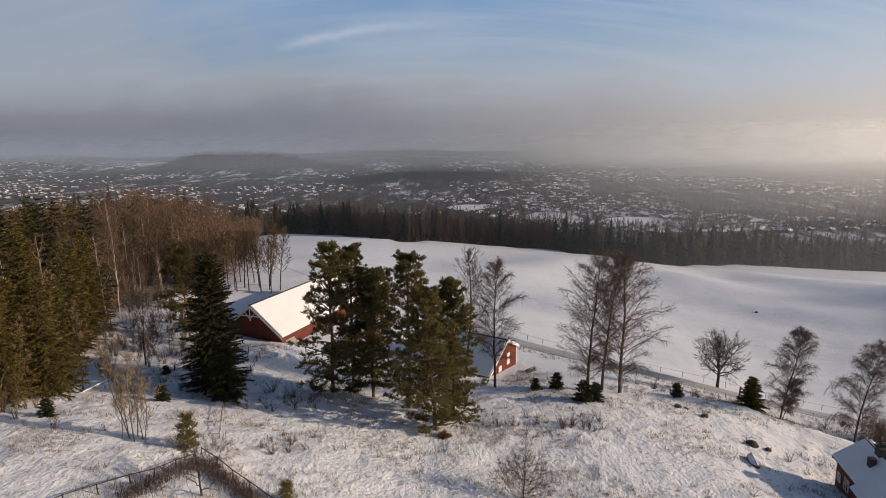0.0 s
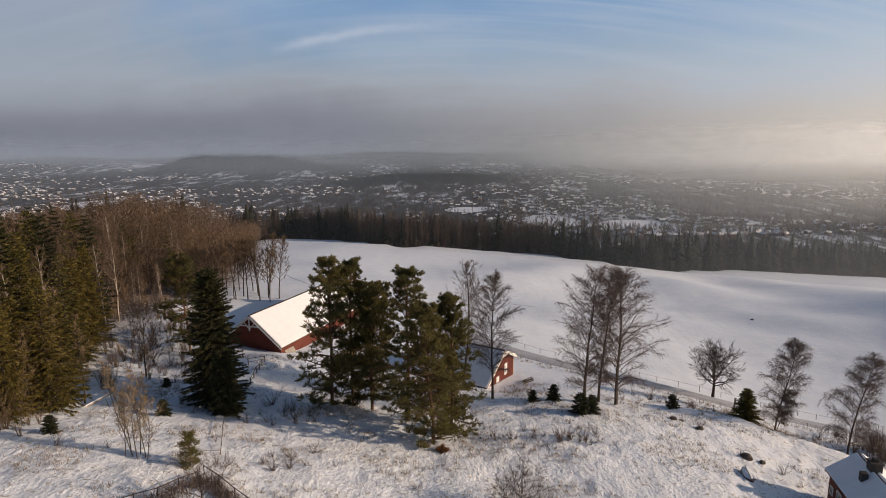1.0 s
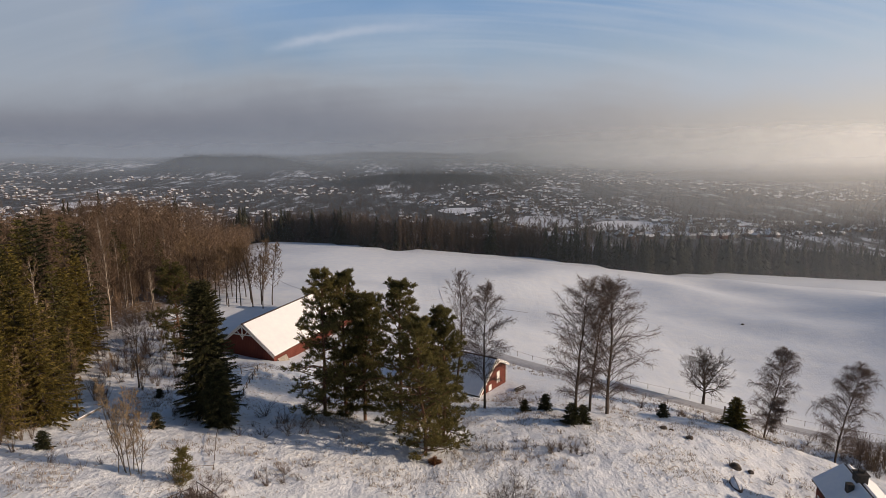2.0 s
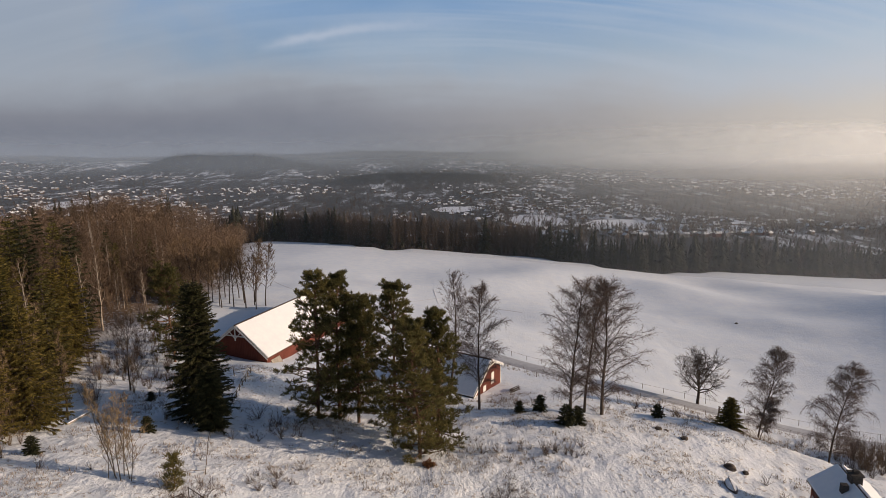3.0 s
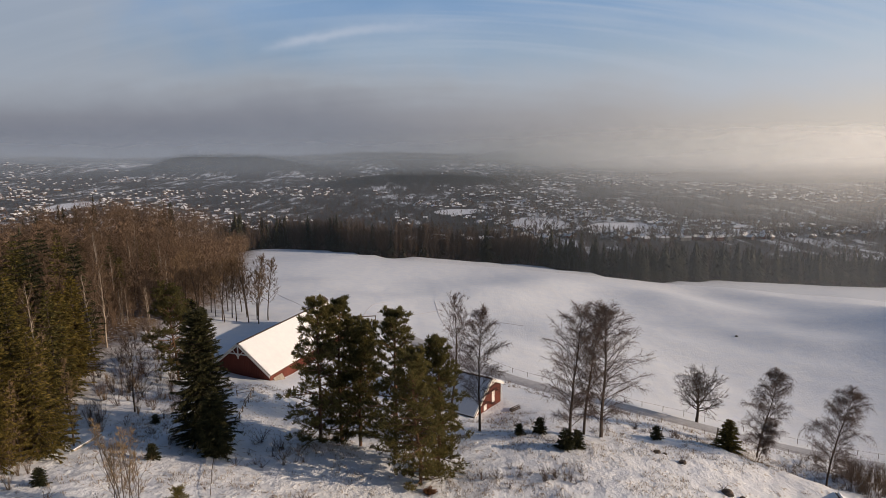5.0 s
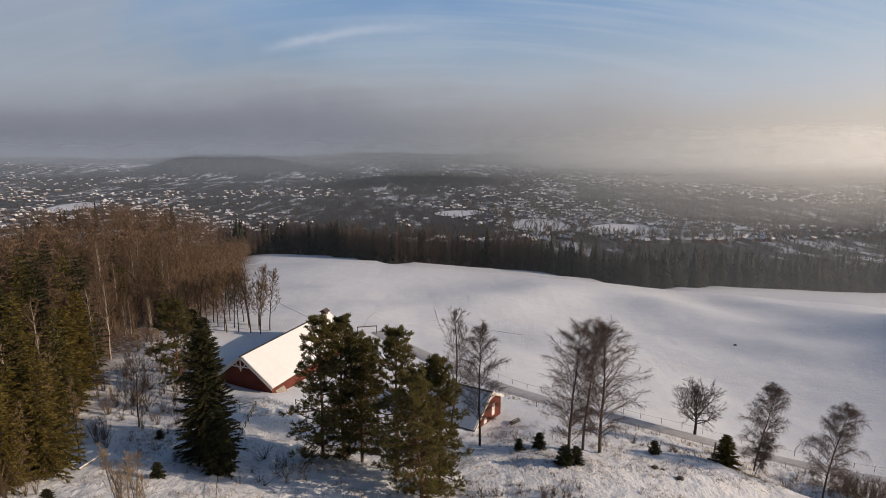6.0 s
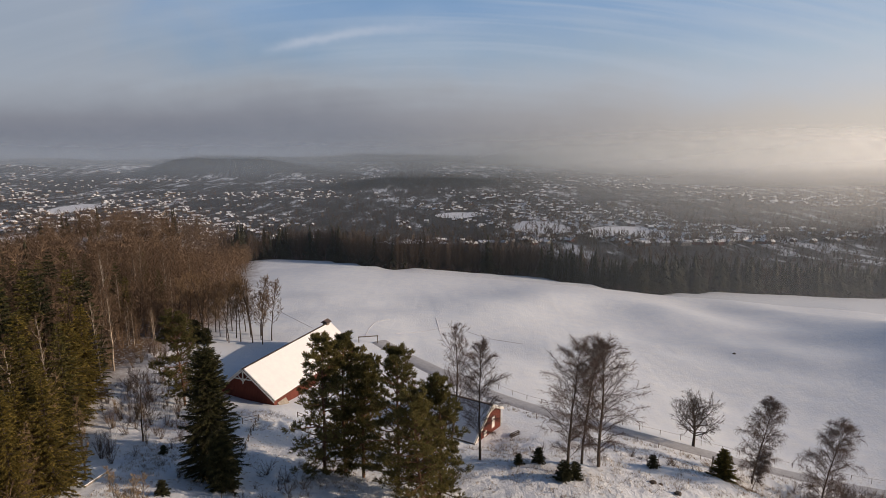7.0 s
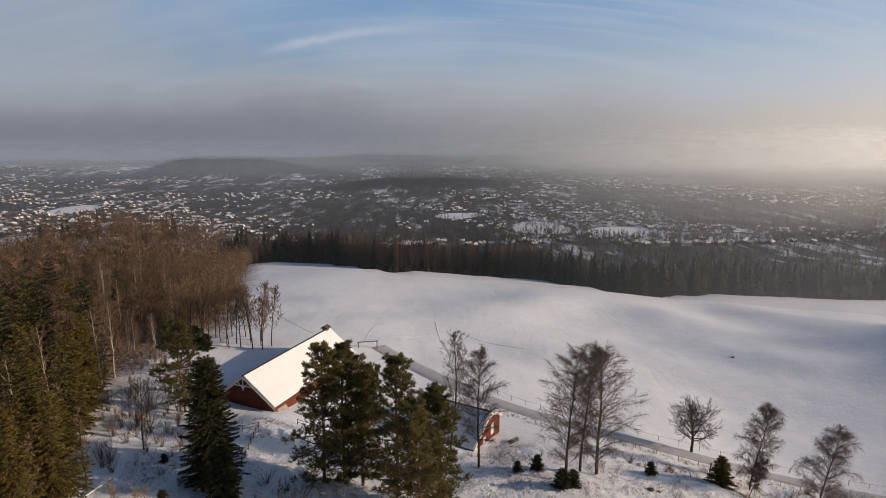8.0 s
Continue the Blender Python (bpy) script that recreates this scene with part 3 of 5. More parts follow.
def build_barn():
    b = empty("barn", pose(-33.73, 105.53, 2.2, 0, 0, -22.3))
    tagged(b, "large red boarded barn with a snow-covered gable roof", "barn")
    w, ridge, eave, n = 6.5, 8.26, 3.16, 30.0
    k = (ridge - eave) / w
    wall = w - 0.55
    top = ridge - 0.1
    hw = top - k * wall
    for y in (0.75, n - 0.75):
        gable_wall(b, [(-wall, -0.6), (wall, -0.6), (wall, hw), (0, top), (-wall, hw)], y, RED)
    board_wall(b, 0.85, n - 0.85, wall - 0.08, 0.9, hw, RED, along="y")
    board_wall(b, 0.85, n - 0.85, -wall + 0.08, -0.6, hw, RED, along="y")
    part("foundation", box(wall - 0.35, wall + 0.05, 0.7, n - 0.7, -1.2, 0.88, 0.04), STONE, b, "pale rubble stone foundation")
    roof_slope(b, 0, ridge, w, eave, 0, n)
    roof_slope(b, 0, ridge, -w, eave, 0, n)
    for y, s in ((-0.04, -1), (n + 0.04, 1)):
        for x in (w, -w):
            bm = prism([(0, ridge - 0.22), (x, eave - 0.22), (x, eave + 0.14), (0, ridge + 0.14)], y - 0.03, y + 0.03)
            part("bargeboard", bm, WHITE, b, "white painted bargeboard")
        part("truss_tie", beam((-2.1, y, ridge - k * 2.1 + 0.0), (2.1, y, ridge - k * 2.1), 0.08), WHITE, b, "white ornamental gable truss")
        part("truss_post", beam((0, y, ridge - 2.5), (0, y, ridge - 0.2), 0.08), WHITE, b)
        for x in (-1.15, 1.15):
            part("truss_brace", beam((0, y, ridge - 2.2), (x, y, ridge - k * 1.25), 0.06), WHITE, b)
    # ventilator on the far end of the ridge
    v = part("ventilator", box(-0.55, 0.55, n - 2.0, n - 0.9, ridge - 0.3, ridge + 0.75, 0.03), GREYWOOD, b, "small weathered wooden roof ventilator")
    part("ventilator_roof", prism([(-0.95, ridge + 0.7), (0.95, ridge + 0.7), (0, ridge + 1.35)], n - 2.3, n - 0.6), TILE, v)
    part("ridge_cap", beam((0, 0, ridge + 0.2), (0, n, ridge + 0.2), 0.16), TILE, b, "dark bare ridge cap")
    part("stone_ramp", prism([(wall, 0.6), (wall + 1.2, 0.6), (wall + 0.1, 2.3), (wall, 2.3)], 1.6, 4.2, 0.03), STONE, b, "pale stone ramp against the wall")


def build_shed():
    s = empty("shed", pose(10.8, 98.8, 0.2, 0, 0, 56.6))
    tagged(s, "low red boarded shed with white trim and a snowy roof", "shed")
    ridge, xf, zf, xb, zb, n = 5.7, -6.2, 1.35, 4.4, 3.6, 15.0
    kf, kb = (ridge - zf) / -xf, (ridge - zb) / xb
    wf, wb = xf + 0.45, xb - 0.45
    for y in (0.45, n - 0.45):
        gable_wall(s, [(wf, -1.5), (wb, -1.5), (wb, ridge - kb * wb - 0.08), (0, ridge - 0.08), (wf, ridge + kf * wf - 0.08)], y, RED)
    board_wall(s, 0.54, n - 0.54, wf + 0.08, -1.5, ridge + kf * wf - 0.1, GREYWOOD, along="y")
    board_wall(s, 0.54, n - 0.54, wb - 0.08, -1.5, ridge - kb * wb - 0.1, RED, along="y")
    roof_slope(s, 0, ridge, xf, zf, 0, n, 0.16)
    roof_slope(s, 0, ridge, xb, zb, 0, n, 0.2)
    part("ridge_cap", beam((0, 0, ridge + 0.18), (0, n, ridge + 0.18), 0.17), TILE, s, "dark bare ridge cap")
    for x, z in ((xf, zf), (xb, zb)):
        part("bargeboard", prism([(0, ridge - 0.2), (x, z - 0.2), (x, z + 0.16), (0, ridge + 0.16)], -0.07, -0.01), WHITE, s, "white painted bargeboard")
    y = 0.37
    d = part("door", box(0.5, 1.5, y - 0.06, y + 0.02, 1.3, 3.3, 0.01), WHITE, s, "white painted plank door")
    part("door_handle", box(1.32, 1.38, y - 0.1, y - 0.06, 2.2, 2.36), METAL, d)
    part("hatch", box(-2.4, -1.4, y - 0.06, y + 0.02, 0.9, 1.9, 0.01), WHITE, s, "white painted wooden hatch")
    part("panel", box(-5.5, -3.9, y - 0.06, y + 0.02, -0.9, 1.1, 0.01), WHITE, s, "white painted sliding door")
    for x in (wf, wb):
        part("corner_board", box(x - 0.09, x + 0.09, y - 0.08, y + 0.1, -1.4, (1.6 if x < 0 else 3.4)), WHITE, s)
    part("gable_brace", beam((-0.8, -0.03, ridge - 0.75), (0.8, -0.03, ridge - 0.6), 0.06), WHITE, s)
    p = empty("lumber_pile", pose(14.6, 97.8, float(lie(14.6, 97.8)) - 0.1, 0, 0, 40) @ Matrix.Scale(0.6, 4))
    tagged(p, "heap of old weathered boards beside the shed", "lumber pile")
    rng = random.Random(4)
    for i in range(9):
        a = rng.uniform(-0.5, 0.5)
        part("board", beam((-1.8 + rng.uniform(-0.4, 0.4), a, 0.15 + 0.08 * i), (1.8 + rng.uniform(-0.4, 0.4), a + rng.uniform(-0.5, 0.5), 0.2 + 0.09 * i), 0.07), DARKWOOD, p)


def build_house():
    h = empty("house", pose(45.9, 62.4, 1.4, 0, 0, -11.9))
    tagged(h, "small brown wooden house with a snow-covered roof and chimney", "house")
    w, ridge, eave, n = 3.15, 5.4, 3.2, 10.5
    k = (ridge - eave) / w
    wall = w - 0.4
    hw = ridge - 0.1 - k * wall
    for y in (-0.45, -n + 0.45):
        gable_wall(h, [(-wall, -0.9), (wall, -0.9), (wall, hw), (0, ridge - 0.1), (-wall, hw)], y, BROWN)
    board_wall(h, -n + 0.53, -0.53, -wall + 0.08, 0.25, hw, BROWN, along="y")
    board_wall(h, -n + 0.53, -0.53, wall - 0.08, 0.25, hw, BROWN, along="y")
    part("foundation", box(-wall - 0.02, wall + 0.02, -n + 0.4, -0.36, -2.0, 0.25, 0.03), STONE, h, "grey rendered foundation wall")
    roof_slope(h, 0, ridge, -w, eave, -n, 0, 0.25)
    roof_slope(h, 0, ridge, w, eave, -n, 0, 0.25)
    # lower lean-to on the side towards the meadow
    part("porch_wall", box(-wall - 0.5, -wall - 0.02, -n + 0.6, -6.3, -0.9, 2.5, 0.02), BROWN, h)
    roof_slope(h, -w + 0.2, eave + 0.12, -w - 0.55, eave - 0.38, -n + 0.2, -5.9, 0.2)
    for x in (w, -w):
        part("bargeboard", prism([(0, ridge - 0.2), (x, eave - 0.2), (x, eave + 0.15), (0, ridge + 0.15)], 0.0, 0.06), TILE, h, "dark painted bargeboard")
    window(h, -wall - 0.03, -3.1, 1.1, 0.95, 1.15, "x")
    window(h, -wall - 0.03, -1.3, 1.1, 0.6, 0.8, "x")
    c = part("chimney", box(-0.5, 0.6, -4.1, -3.0, ridge - 0.9, ridge + 1.0, 0.02), BRICK, h, "tall dark chimney with snow round its foot")
    part("chimney_cap", box(-0.62, 0.72, -4.22, -2.88, ridge + 1.0, ridge + 1.16, 0.03), BRICK, c)
    part("flue", box(-0.2, 0.3, -3.8, -3.3, ridge + 1.16, ridge + 1.5, 0.03), BRICK, c)
    part("vent_pipe", beam((-1.3, -4.5, ridge - 1.2), (-1.3, -4.5, ridge + 0.3), 0.32), BRICK, h, "dark roof vent pipe")
    part("aerial", beam((0.0, -0.5, ridge), (0.0, -0.5, ridge + 1.7), 0.025), METAL, h, "thin metal aerial mast")
    part("aerial_bar", beam((-0.4, -0.5, ridge + 1.5), (0.4, -0.5, ridge + 1.5), 0.02), METAL, h)


build_barn()
build_shed()
build_house()

# ---- trees and bushes ----
UP = Vector((0, 0, 1))


def wobble(rng, s):
    return Vector((rng.gauss(0, s), rng.gauss(0, s), rng.gauss(0, s)))


def bare_tree_meshes(seed, height, crown, wood_mat, twig_mat, limbs=34, start=0.22, droop=0.0, rise=0.9, kids=9, fine=11, lean=(0, 0), stout=0.011, round_top=False, twig=0.009, cheap=False, sides=4, crook=1.0, limb=0.42):
    """A leafless tree: stem with limbs, and its fine twigs, as two meshes."""
    rng = random.Random(seed)
    wood, thin = [], []

    def twigs(p, d, length):
        for _ in range(fine):
            e = (d + wobble(rng, 0.55) + UP * 0.25 * (1 - 2 * droop) * (1 if crook < 1.4 else -0.4)).normalized()
            q = p + e * length * rng.uniform(0.5, 1.1)
            s = e.cross(wobble(rng, 1)).normalized() * twig
            thin.append((*p, *q, *s))
            if droop:
                q2 = q + (e * 0.3 - UP * droop * 1.6 + wobble(rng, 0.2)) * length * 0.75
                thin.append((*(q - e * 0.03), *q2, *(s * 0.8)))
            p = p + d * length * 0.08

    def branch(p, d, length, r, level):
        steps = 5 if level == 1 else 3
        for i in range(steps):
            turn = wobble(rng, (0.14 if level == 1 else 0.2) * crook) + UP * (0.12 if not droop else 0.10 - droop * 0.25 * i)
            d = (d + turn).normalized()
            q = p + d * length / steps
            if cheap and level == 2:
                thin.append((*p, *(q + d * 0.2), *(d.cross(wobble(rng, 1)).normalized() * twig * 1.3)))
            else:
                wood.append((p, q, r * (1 - i / steps * 0.8), r * (1 - (i + 1) / steps * 0.8)))
            p = q
            if level == 1:
                for _ in range(max(1, round(kids / steps))):
                    if i or rng.random() < 0.5:
                        e = (d + wobble(rng, 0.55 * crook)).normalized()
                        branch(p, e, length * rng.uniform(0.25, 0.5) * (1 - 0.08 * i), max(r * 0.4, 0.012), 2)
            elif i:
                twigs(p, d, min(0.9, length * 0.7 + 0.25))
        twigs(p, d, min(0.9, length * 0.5 + 0.25))

    p, d = Vector((0, 0, -0.3)), Vector((lean[0], lean[1], 1)).normalized()
    n, r0 = 14, height * stout
    pts = [p]
    for i in range(n):
        d = (d + Vector((rng.gauss(0, 0.04), rng.gauss(0, 0.04), 0.04))).normalized()
        q = p + d * (height + 0.3) / n
        wood.append((p, q, r0 * (1 - i / n) ** 0.8 + 0.012, r0 * (1 - (i + 1) / n) ** 0.8 + 0.012))
        p = q
        pts.append(p)
    for i in range(limbs):
        t = start + (0.985 - start) * ((i + rng.random() * 0.7) / limbs)
        a = i * 2.4 + rng.uniform(-0.5, 0.5)
        f = t * n
        p = pts[min(int(f), n - 1)].lerp(pts[min(int(f) + 1, n)], f % 1)
        u = (t - start) / (1 - start)
        if round_top:
            prof = math.sqrt(max(0.12, 1 - (1.6 * u - 0.62) ** 2))
        elif droop:
            prof = min(1, 0.48 + 2.4 * u) * (1.02 - u) ** 0.45
        else:
            prof = math.sin(math.pi * min(1, 0.18 + 0.82 * u) ** 0.8) ** 0.7
        if t > 0.97:
            prof = 0.25
        length = crown * max(0.18, prof) * rng.uniform(0.75, 1.15)
        up = rise * (0.6 + 0.9 * u)
        branch(p, Vector((math.cos(a), math.sin(a), up)).normalized(), length, max(0.02, r0 * limb * (1 - 0.75 * u)), 1)
    return tubes("trunk", wood, wood_mat, sides), blades("crown", thin, twig_mat)


def birch_meshes(seed, height, crown, limbs=60, start=0.12, hang=0.5, rise=1.2, stout=0.012, lean=(0, 0), twig=0.0125, wide_at=0.3):
    """A leafless birch: slim limbs that rise and arch over, side branches on both sides, and hanging twigs."""
    rng = random.Random(seed)
    wood, thin = [], []
    p, d = Vector((0, 0, -0.3)), Vector((lean[0], lean[1], 1)).normalized()
    n, r0 = 16, height * stout
    pts = [p]
    for i in range(n):
        d = (d + Vector((rng.gauss(0, 0.035), rng.gauss(0, 0.035), 0.03))).normalized()
        q = p + d * (height + 0.3) / n
        wood.append((p, q, r0 * (1 - i / n) ** 0.9 + 0.012, r0 * (1 - (i + 1) / n) ** 0.9 + 0.012))
        p = q
        pts.append(p)

    def hanging(o, e, length):
        q = o + e * length * 0.55
        side = e.cross(wobble(rng, 1)).normalized() * twig
        thin.append((*o, *q, *side))
        thin.append((*(q - e * 0.04), *(q + (e * 0.5 - UP * hang + wobble(rng, 0.16)) * length * 0.7), *(side * 0.8)))

    for i in range(limbs):
        t = start + (0.98 - start) * (i + rng.random() * 0.8) / limbs
        u = (t - start) / (1 - start)
        f = t * n
        p = pts[min(int(f), n - 1)].lerp(pts[min(int(f) + 1, n)], f % 1)
        a = i * 2.4 + rng.uniform(-0.5, 0.5)
        oval = math.sin(math.pi * (0.5 * u / wide_at if u < wide_at else 0.5 + 0.5 * (u - wide_at) / (1 - wide_at))) ** 0.75
        reach = crown * (0.16 + 0.84 * max(oval, 0.45 if u < wide_at else 0.0)) * rng.uniform(0.7, 1.12)
        d = Vector((math.cos(a), math.sin(a), rise * rng.uniform(0.75, 1.2) * (0.75 + 0.9 * u))).normalized()
        r = max(0.018, r0 * 0.21 * (1 - 0.6 * u))
        steps = 7
        for k in range(steps):
            d = (d + wobble(rng, 0.1) - UP * (0.02 + 0.035 * k * hang)).normalized()
            q = p + d * reach * 1.2 / steps
            wood.append((p, q, r * (1 - k / steps * 0.85), r * (1 - (k + 1) / steps * 0.85)))
            p = q
            if k == 0:
                continue
            for sign in (-1, 1):
                b = (d + d.cross(UP).normalized() * sign * rng.uniform(0.4, 1.1) + wobble(rng, 0.3) + UP * 0.12).normalized()
                ln = reach * rng.uniform(0.22, 0.42) * (1.1 - 0.6 * k / steps) + 0.3
                o = p
                for m in range(2):
                    e = o + b * ln / 2
                    wood.append((o, e, 0.014 - 0.005 * m, 0.009 - 0.005 * m))
                    for _ in range(9):
                        w = (b + wobble(rng, 0.5) - UP * 0.18 * hang).normalized()
                        hanging(o.lerp(e, rng.random()), w, rng.uniform(0.5, 1.2))
                    o = e
                    b = (b + wobble(rng, 0.16) - UP * 0.2 * hang).normalized()
        for _ in range(7):
            hanging(p, (d + wobble(rng, 0.4)).normalized(), rng.uniform(0.5, 1.0))
    return tubes("trunk", wood, DARK_BARK, 3), blades("crown", thin, TWIGS)


def spruce_meshes(seed, height, radius, mat, tiers=34, around=8, per_m=26, blade=0.42, width=0.055, ragged=0.2, foot=0.04, shape=0.72):
    """A spruce: stem with tiers of drooping boughs, and its needle sprays."""
    rng = random.Random(seed)
    nr = np.random.RandomState(seed)
    wood = [((0, 0, -0.3), (0, 0, height * 0.5), height * 0.014, height * 0.008), ((0, 0, height * 0.5), (0, 0, height), height * 0.008, 0.012)]
    rows = []
    for i in range(tiers):
        t = foot + (0.99 - foot) * (i + rng.random() * 0.6) / tiers
        z = t * height
        reach = radius * (1 - t) ** shape * (0.6 + 0.45 * min(1, t / 0.12)) + 0.12
        for j in range(around):
            a = (j + rng.random()) * 2 * math.pi / around + i
            ln = reach * rng.uniform(1 - ragged * 1.6, 1 + ragged)
            tilt = rng.uniform(-0.42, -0.05) + 0.75 * t ** 2
            d0 = np.array((math.cos(a), math.sin(a), tilt))
            p0 = np.array((0, 0, z))
            p1 = p0 + d0 * ln + np.array((0, 0, 0.10 * ln))
            wood.append((p0, p1, 0.01 + 0.012 * ln, 0.006))
            m = int(per_m * ln) + 5
            s = nr.rand(m) ** 0.75
            root = p0 + d0 * ln * s[:, None] + np.array((0, 0, 0.10 * ln)) * (s[:, None] ** 2)
            side = np.array((-math.sin(a), math.cos(a), 0)) * np.sign(nr.rand(m) - 0.5)[:, None]
            e = d0 * (0.35 + 0.5 * nr.rand(m, 1)) + side * nr.rand(m, 1) * 0.9 + nr.randn(m, 3) * 0.16 + np.array((0, 0, -0.28))
            e /= np.linalg.norm(e, axis=1)[:, None]
            length = blade * (0.6 + 0.7 * nr.rand(m, 1)) * (0.55 + 0.45 * min(1, ln))
            wv = np.cross(e, nr.randn(m, 3))
            wv *= width / (np.linalg.norm(wv, axis=1)[:, None] + 1e-6)
            rows.append(np.concatenate([root, root + e * length, wv], 1))
    return tubes("trunk", wood, DARK_BARK, 4), blades("crown", np.concatenate(rows), mat)


def pine_meshes(seed, height, radius, clear=0.25, lean=(0.0, 0.0), limbs=46, clumps=5, tuft=34, top_round=0.55, width=0.042):
    """A Scots pine: leaning stem, crooked limbs, and tufts of needles at their ends."""
    rng = random.Random(seed)
    nr = np.random.RandomState(seed)
    wood, rows = [], []
    n = 12
    p, d = Vector((0, 0, -0.3)), Vector((lean[0], lean[1], 1)).normalized()
    pts = [p]
    r0 = height * 0.0115
    for i in range(n):
        d = (d + Vector((rng.gauss(0, 0.03), rng.gauss(0, 0.03), 0.03))).normalized()
        q = p + d * (height + 0.1) / n
        wood.append((p, q, r0 * (1 - i / n) ** 0.7 + 0.03, r0 * (1 - (i + 1) / n) ** 0.7 + 0.03))
        p = q
        pts.append(p)

    def spray(c, d, size):
        """Needles along a fan of short shoots."""
        fan = np.array(d) * 0.75 + np.clip(nr.randn(6, 3), -1.5, 1.5) * np.array((0.55, 0.55, 0.22)) + np.array((0, 0, 0.28))
        fan *= size / np.linalg.norm(fan, axis=1)[:, None]
        m = nr.randint(0, 6, tuft)
        root = np.array(c) + fan[m] * nr.rand(tuft, 1)
        e = fan[m] / size * 0.7 + np.clip(nr.randn(tuft, 3), -1.6, 1.6) * 0.5 + np.array((0, 0, 0.25))
        e /= np.linalg.norm(e, axis=1)[:, None]
        wv = np.cross(e, nr.randn(tuft, 3))
        wv *= width / (np.linalg.norm(wv, axis=1)[:, None] + 1e-6)
        rows.append(np.concatenate([root, root + e * (0.22 + 0.18 * nr.rand(tuft, 1)), wv], 1))

    whorls = limbs // 5
    for i in range(limbs):
        t = clear + (0.985 - clear) * ((i // 5 + rng.random() * 0.35) / whorls) ** 0.9
        f = t * n
        p = pts[min(int(f), n - 1)].lerp(pts[min(int(f) + 1, n)], f % 1)
        u = (t - clear) / (1 - clear)
        reach = radius * (0.14 + 0.86 * min(1, 0.55 + 1.8 * u) * (1 - u) ** top_round) * rng.uniform(0.5, 1.15)
        a = i * 1.2566 + (i // 5) * 0.7 + rng.uniform(-0.5, 0.5)
        out = Vector((math.cos(a), math.sin(a), 0))
        d = (out + UP * (rng.uniform(-0.28, 0.12) + 0.9 * u ** 1.5)).normalized()
        r = 0.02 + 0.02 * reach
        steps = 5
        for k in range(steps):
            d = (d + wobble(rng, 0.13) + UP * 0.06).normalized()
            q = p + d * reach / steps
            wood.append((p, q, r * (1 - k / steps * 0.75), r * (1 - (k + 1) / steps * 0.75)))
            p = q
            if k or reach < 1.8:
                for _ in range(clumps - 4 if k <= 1 else clumps - 2 if k < steps - 1 else clumps):
                    e = (d * 0.7 + wobble(rng, 0.7) * Vector((1, 1, 0.3)) + UP * 0.08).normalized()
                    c = p + e * rng.uniform(0.1, 0.3) * min(reach, 3.2)
                    wood.append((p, c, 0.014, 0.008))
                    spray(c, e, rng.uniform(0.3, 0.62) * (0.65 + 0.35 * (1 - u)))
    return tubes("trunk", wood, PINE_BARK, 5), blades("crown", np.concatenate(rows), PINE_NEEDLES)


def stand(name, meshes, x, y, label, category="tree", turn=0.0, scale=1.0, sink=0.1, names=("trunk", "crown"), group="", z=None):
    """Sets a plant of two meshes on the ground."""
    ob = empty(name, pose(x, y, (float(lie(x, y)) if z is None else z) - sink, 0, 0, turn) @ Matrix.Scale(scale, 4))
    tagged(ob, label, category, group)
    for n, me in zip(names, meshes):
        under(n, me, ob)
    return ob


# the pines in front of the barn
for k, (x, y, h, r, clear, lean) in enumerate((
        (-14.2, 75.6, 19.8, 4.7, 0.07, (-0.02, 0.0)), (-11.6, 76.6, 19.9, 3.9, 0.12, (0.02, 0.02)), (-9.0, 75.4, 16.7, 3.9, 0.16, (0.0, 0.0)),
        (-4.2, 71.6, 19.4, 4.6, 0.08, (-0.02, 0.0)), (-1.0, 64.9, 16.4, 4.2, 0.04, (-0.02, 0.0)), (1.0, 69.2, 17.2, 3.6, 0.03, (-0.03, 0.02)),
        (-10.6, 89.0, 17.0, 3.8, 0.25, (0, 0)))):
    stand("pine_tree", pine_meshes(20 + k, h, r * 1.1, clear * 0.8, lean, 85 if k < 6 else 50, 6, 36, 0.58, 0.036), x, y,
          ("tall dark green pine with a reddish trunk in snow", "tall slender pine with a crooked top in snow", "shorter pine with a bare lower trunk")[k % 3], turn=40 * k,
          group="pines in front of the barn")

# spruces and bare trees that stand alone
stand("spruce_tree", spruce_meshes(3, 17.2, 3.6, DARK_NEEDLES, 60, 12, 38, shape=0.5, ragged=0.25), -27.9, 72.6, "broad dark spruce with boughs down to the snow", turn=20)
stand("spruce_tree", spruce_meshes(5, 8.0, 1.9, DARK_NEEDLES, 32, 10, 38, shape=0.5), -25.0, 67.6, "young dark spruce in front of a taller one", turn=70)
stand("pine_tree", pine_meshes(41, 16.4, 5.4, 0.16, (-0.03, 0), 65, 7, 36, 0.5, 0.036), -42.6, 101.0, "dark pine with a bare trunk at the wood's edge")
stand("spruce_tree", spruce_meshes(7, 5.0, 2.0, SUNLIT_NEEDLES, 22, 9, 34), 44.5, 84.2, "small bushy green spruce beside a pole on the bank")
stand("pine_sapling", pine_meshes(9, 3.2, 0.95, 0.1, (0, 0), 30, 4, 16, 0.45, 0.022), -21.9, 49.3, "young pine dusted with snow at the fence corner")
stand("pine_sapling", pine_meshes(10, 1.7, 0.4, 0.1, (0, 0), 20, 4, 10, 0.45, 0.02), -12.0, 43.4, "very small pine in the snow beside the fence")

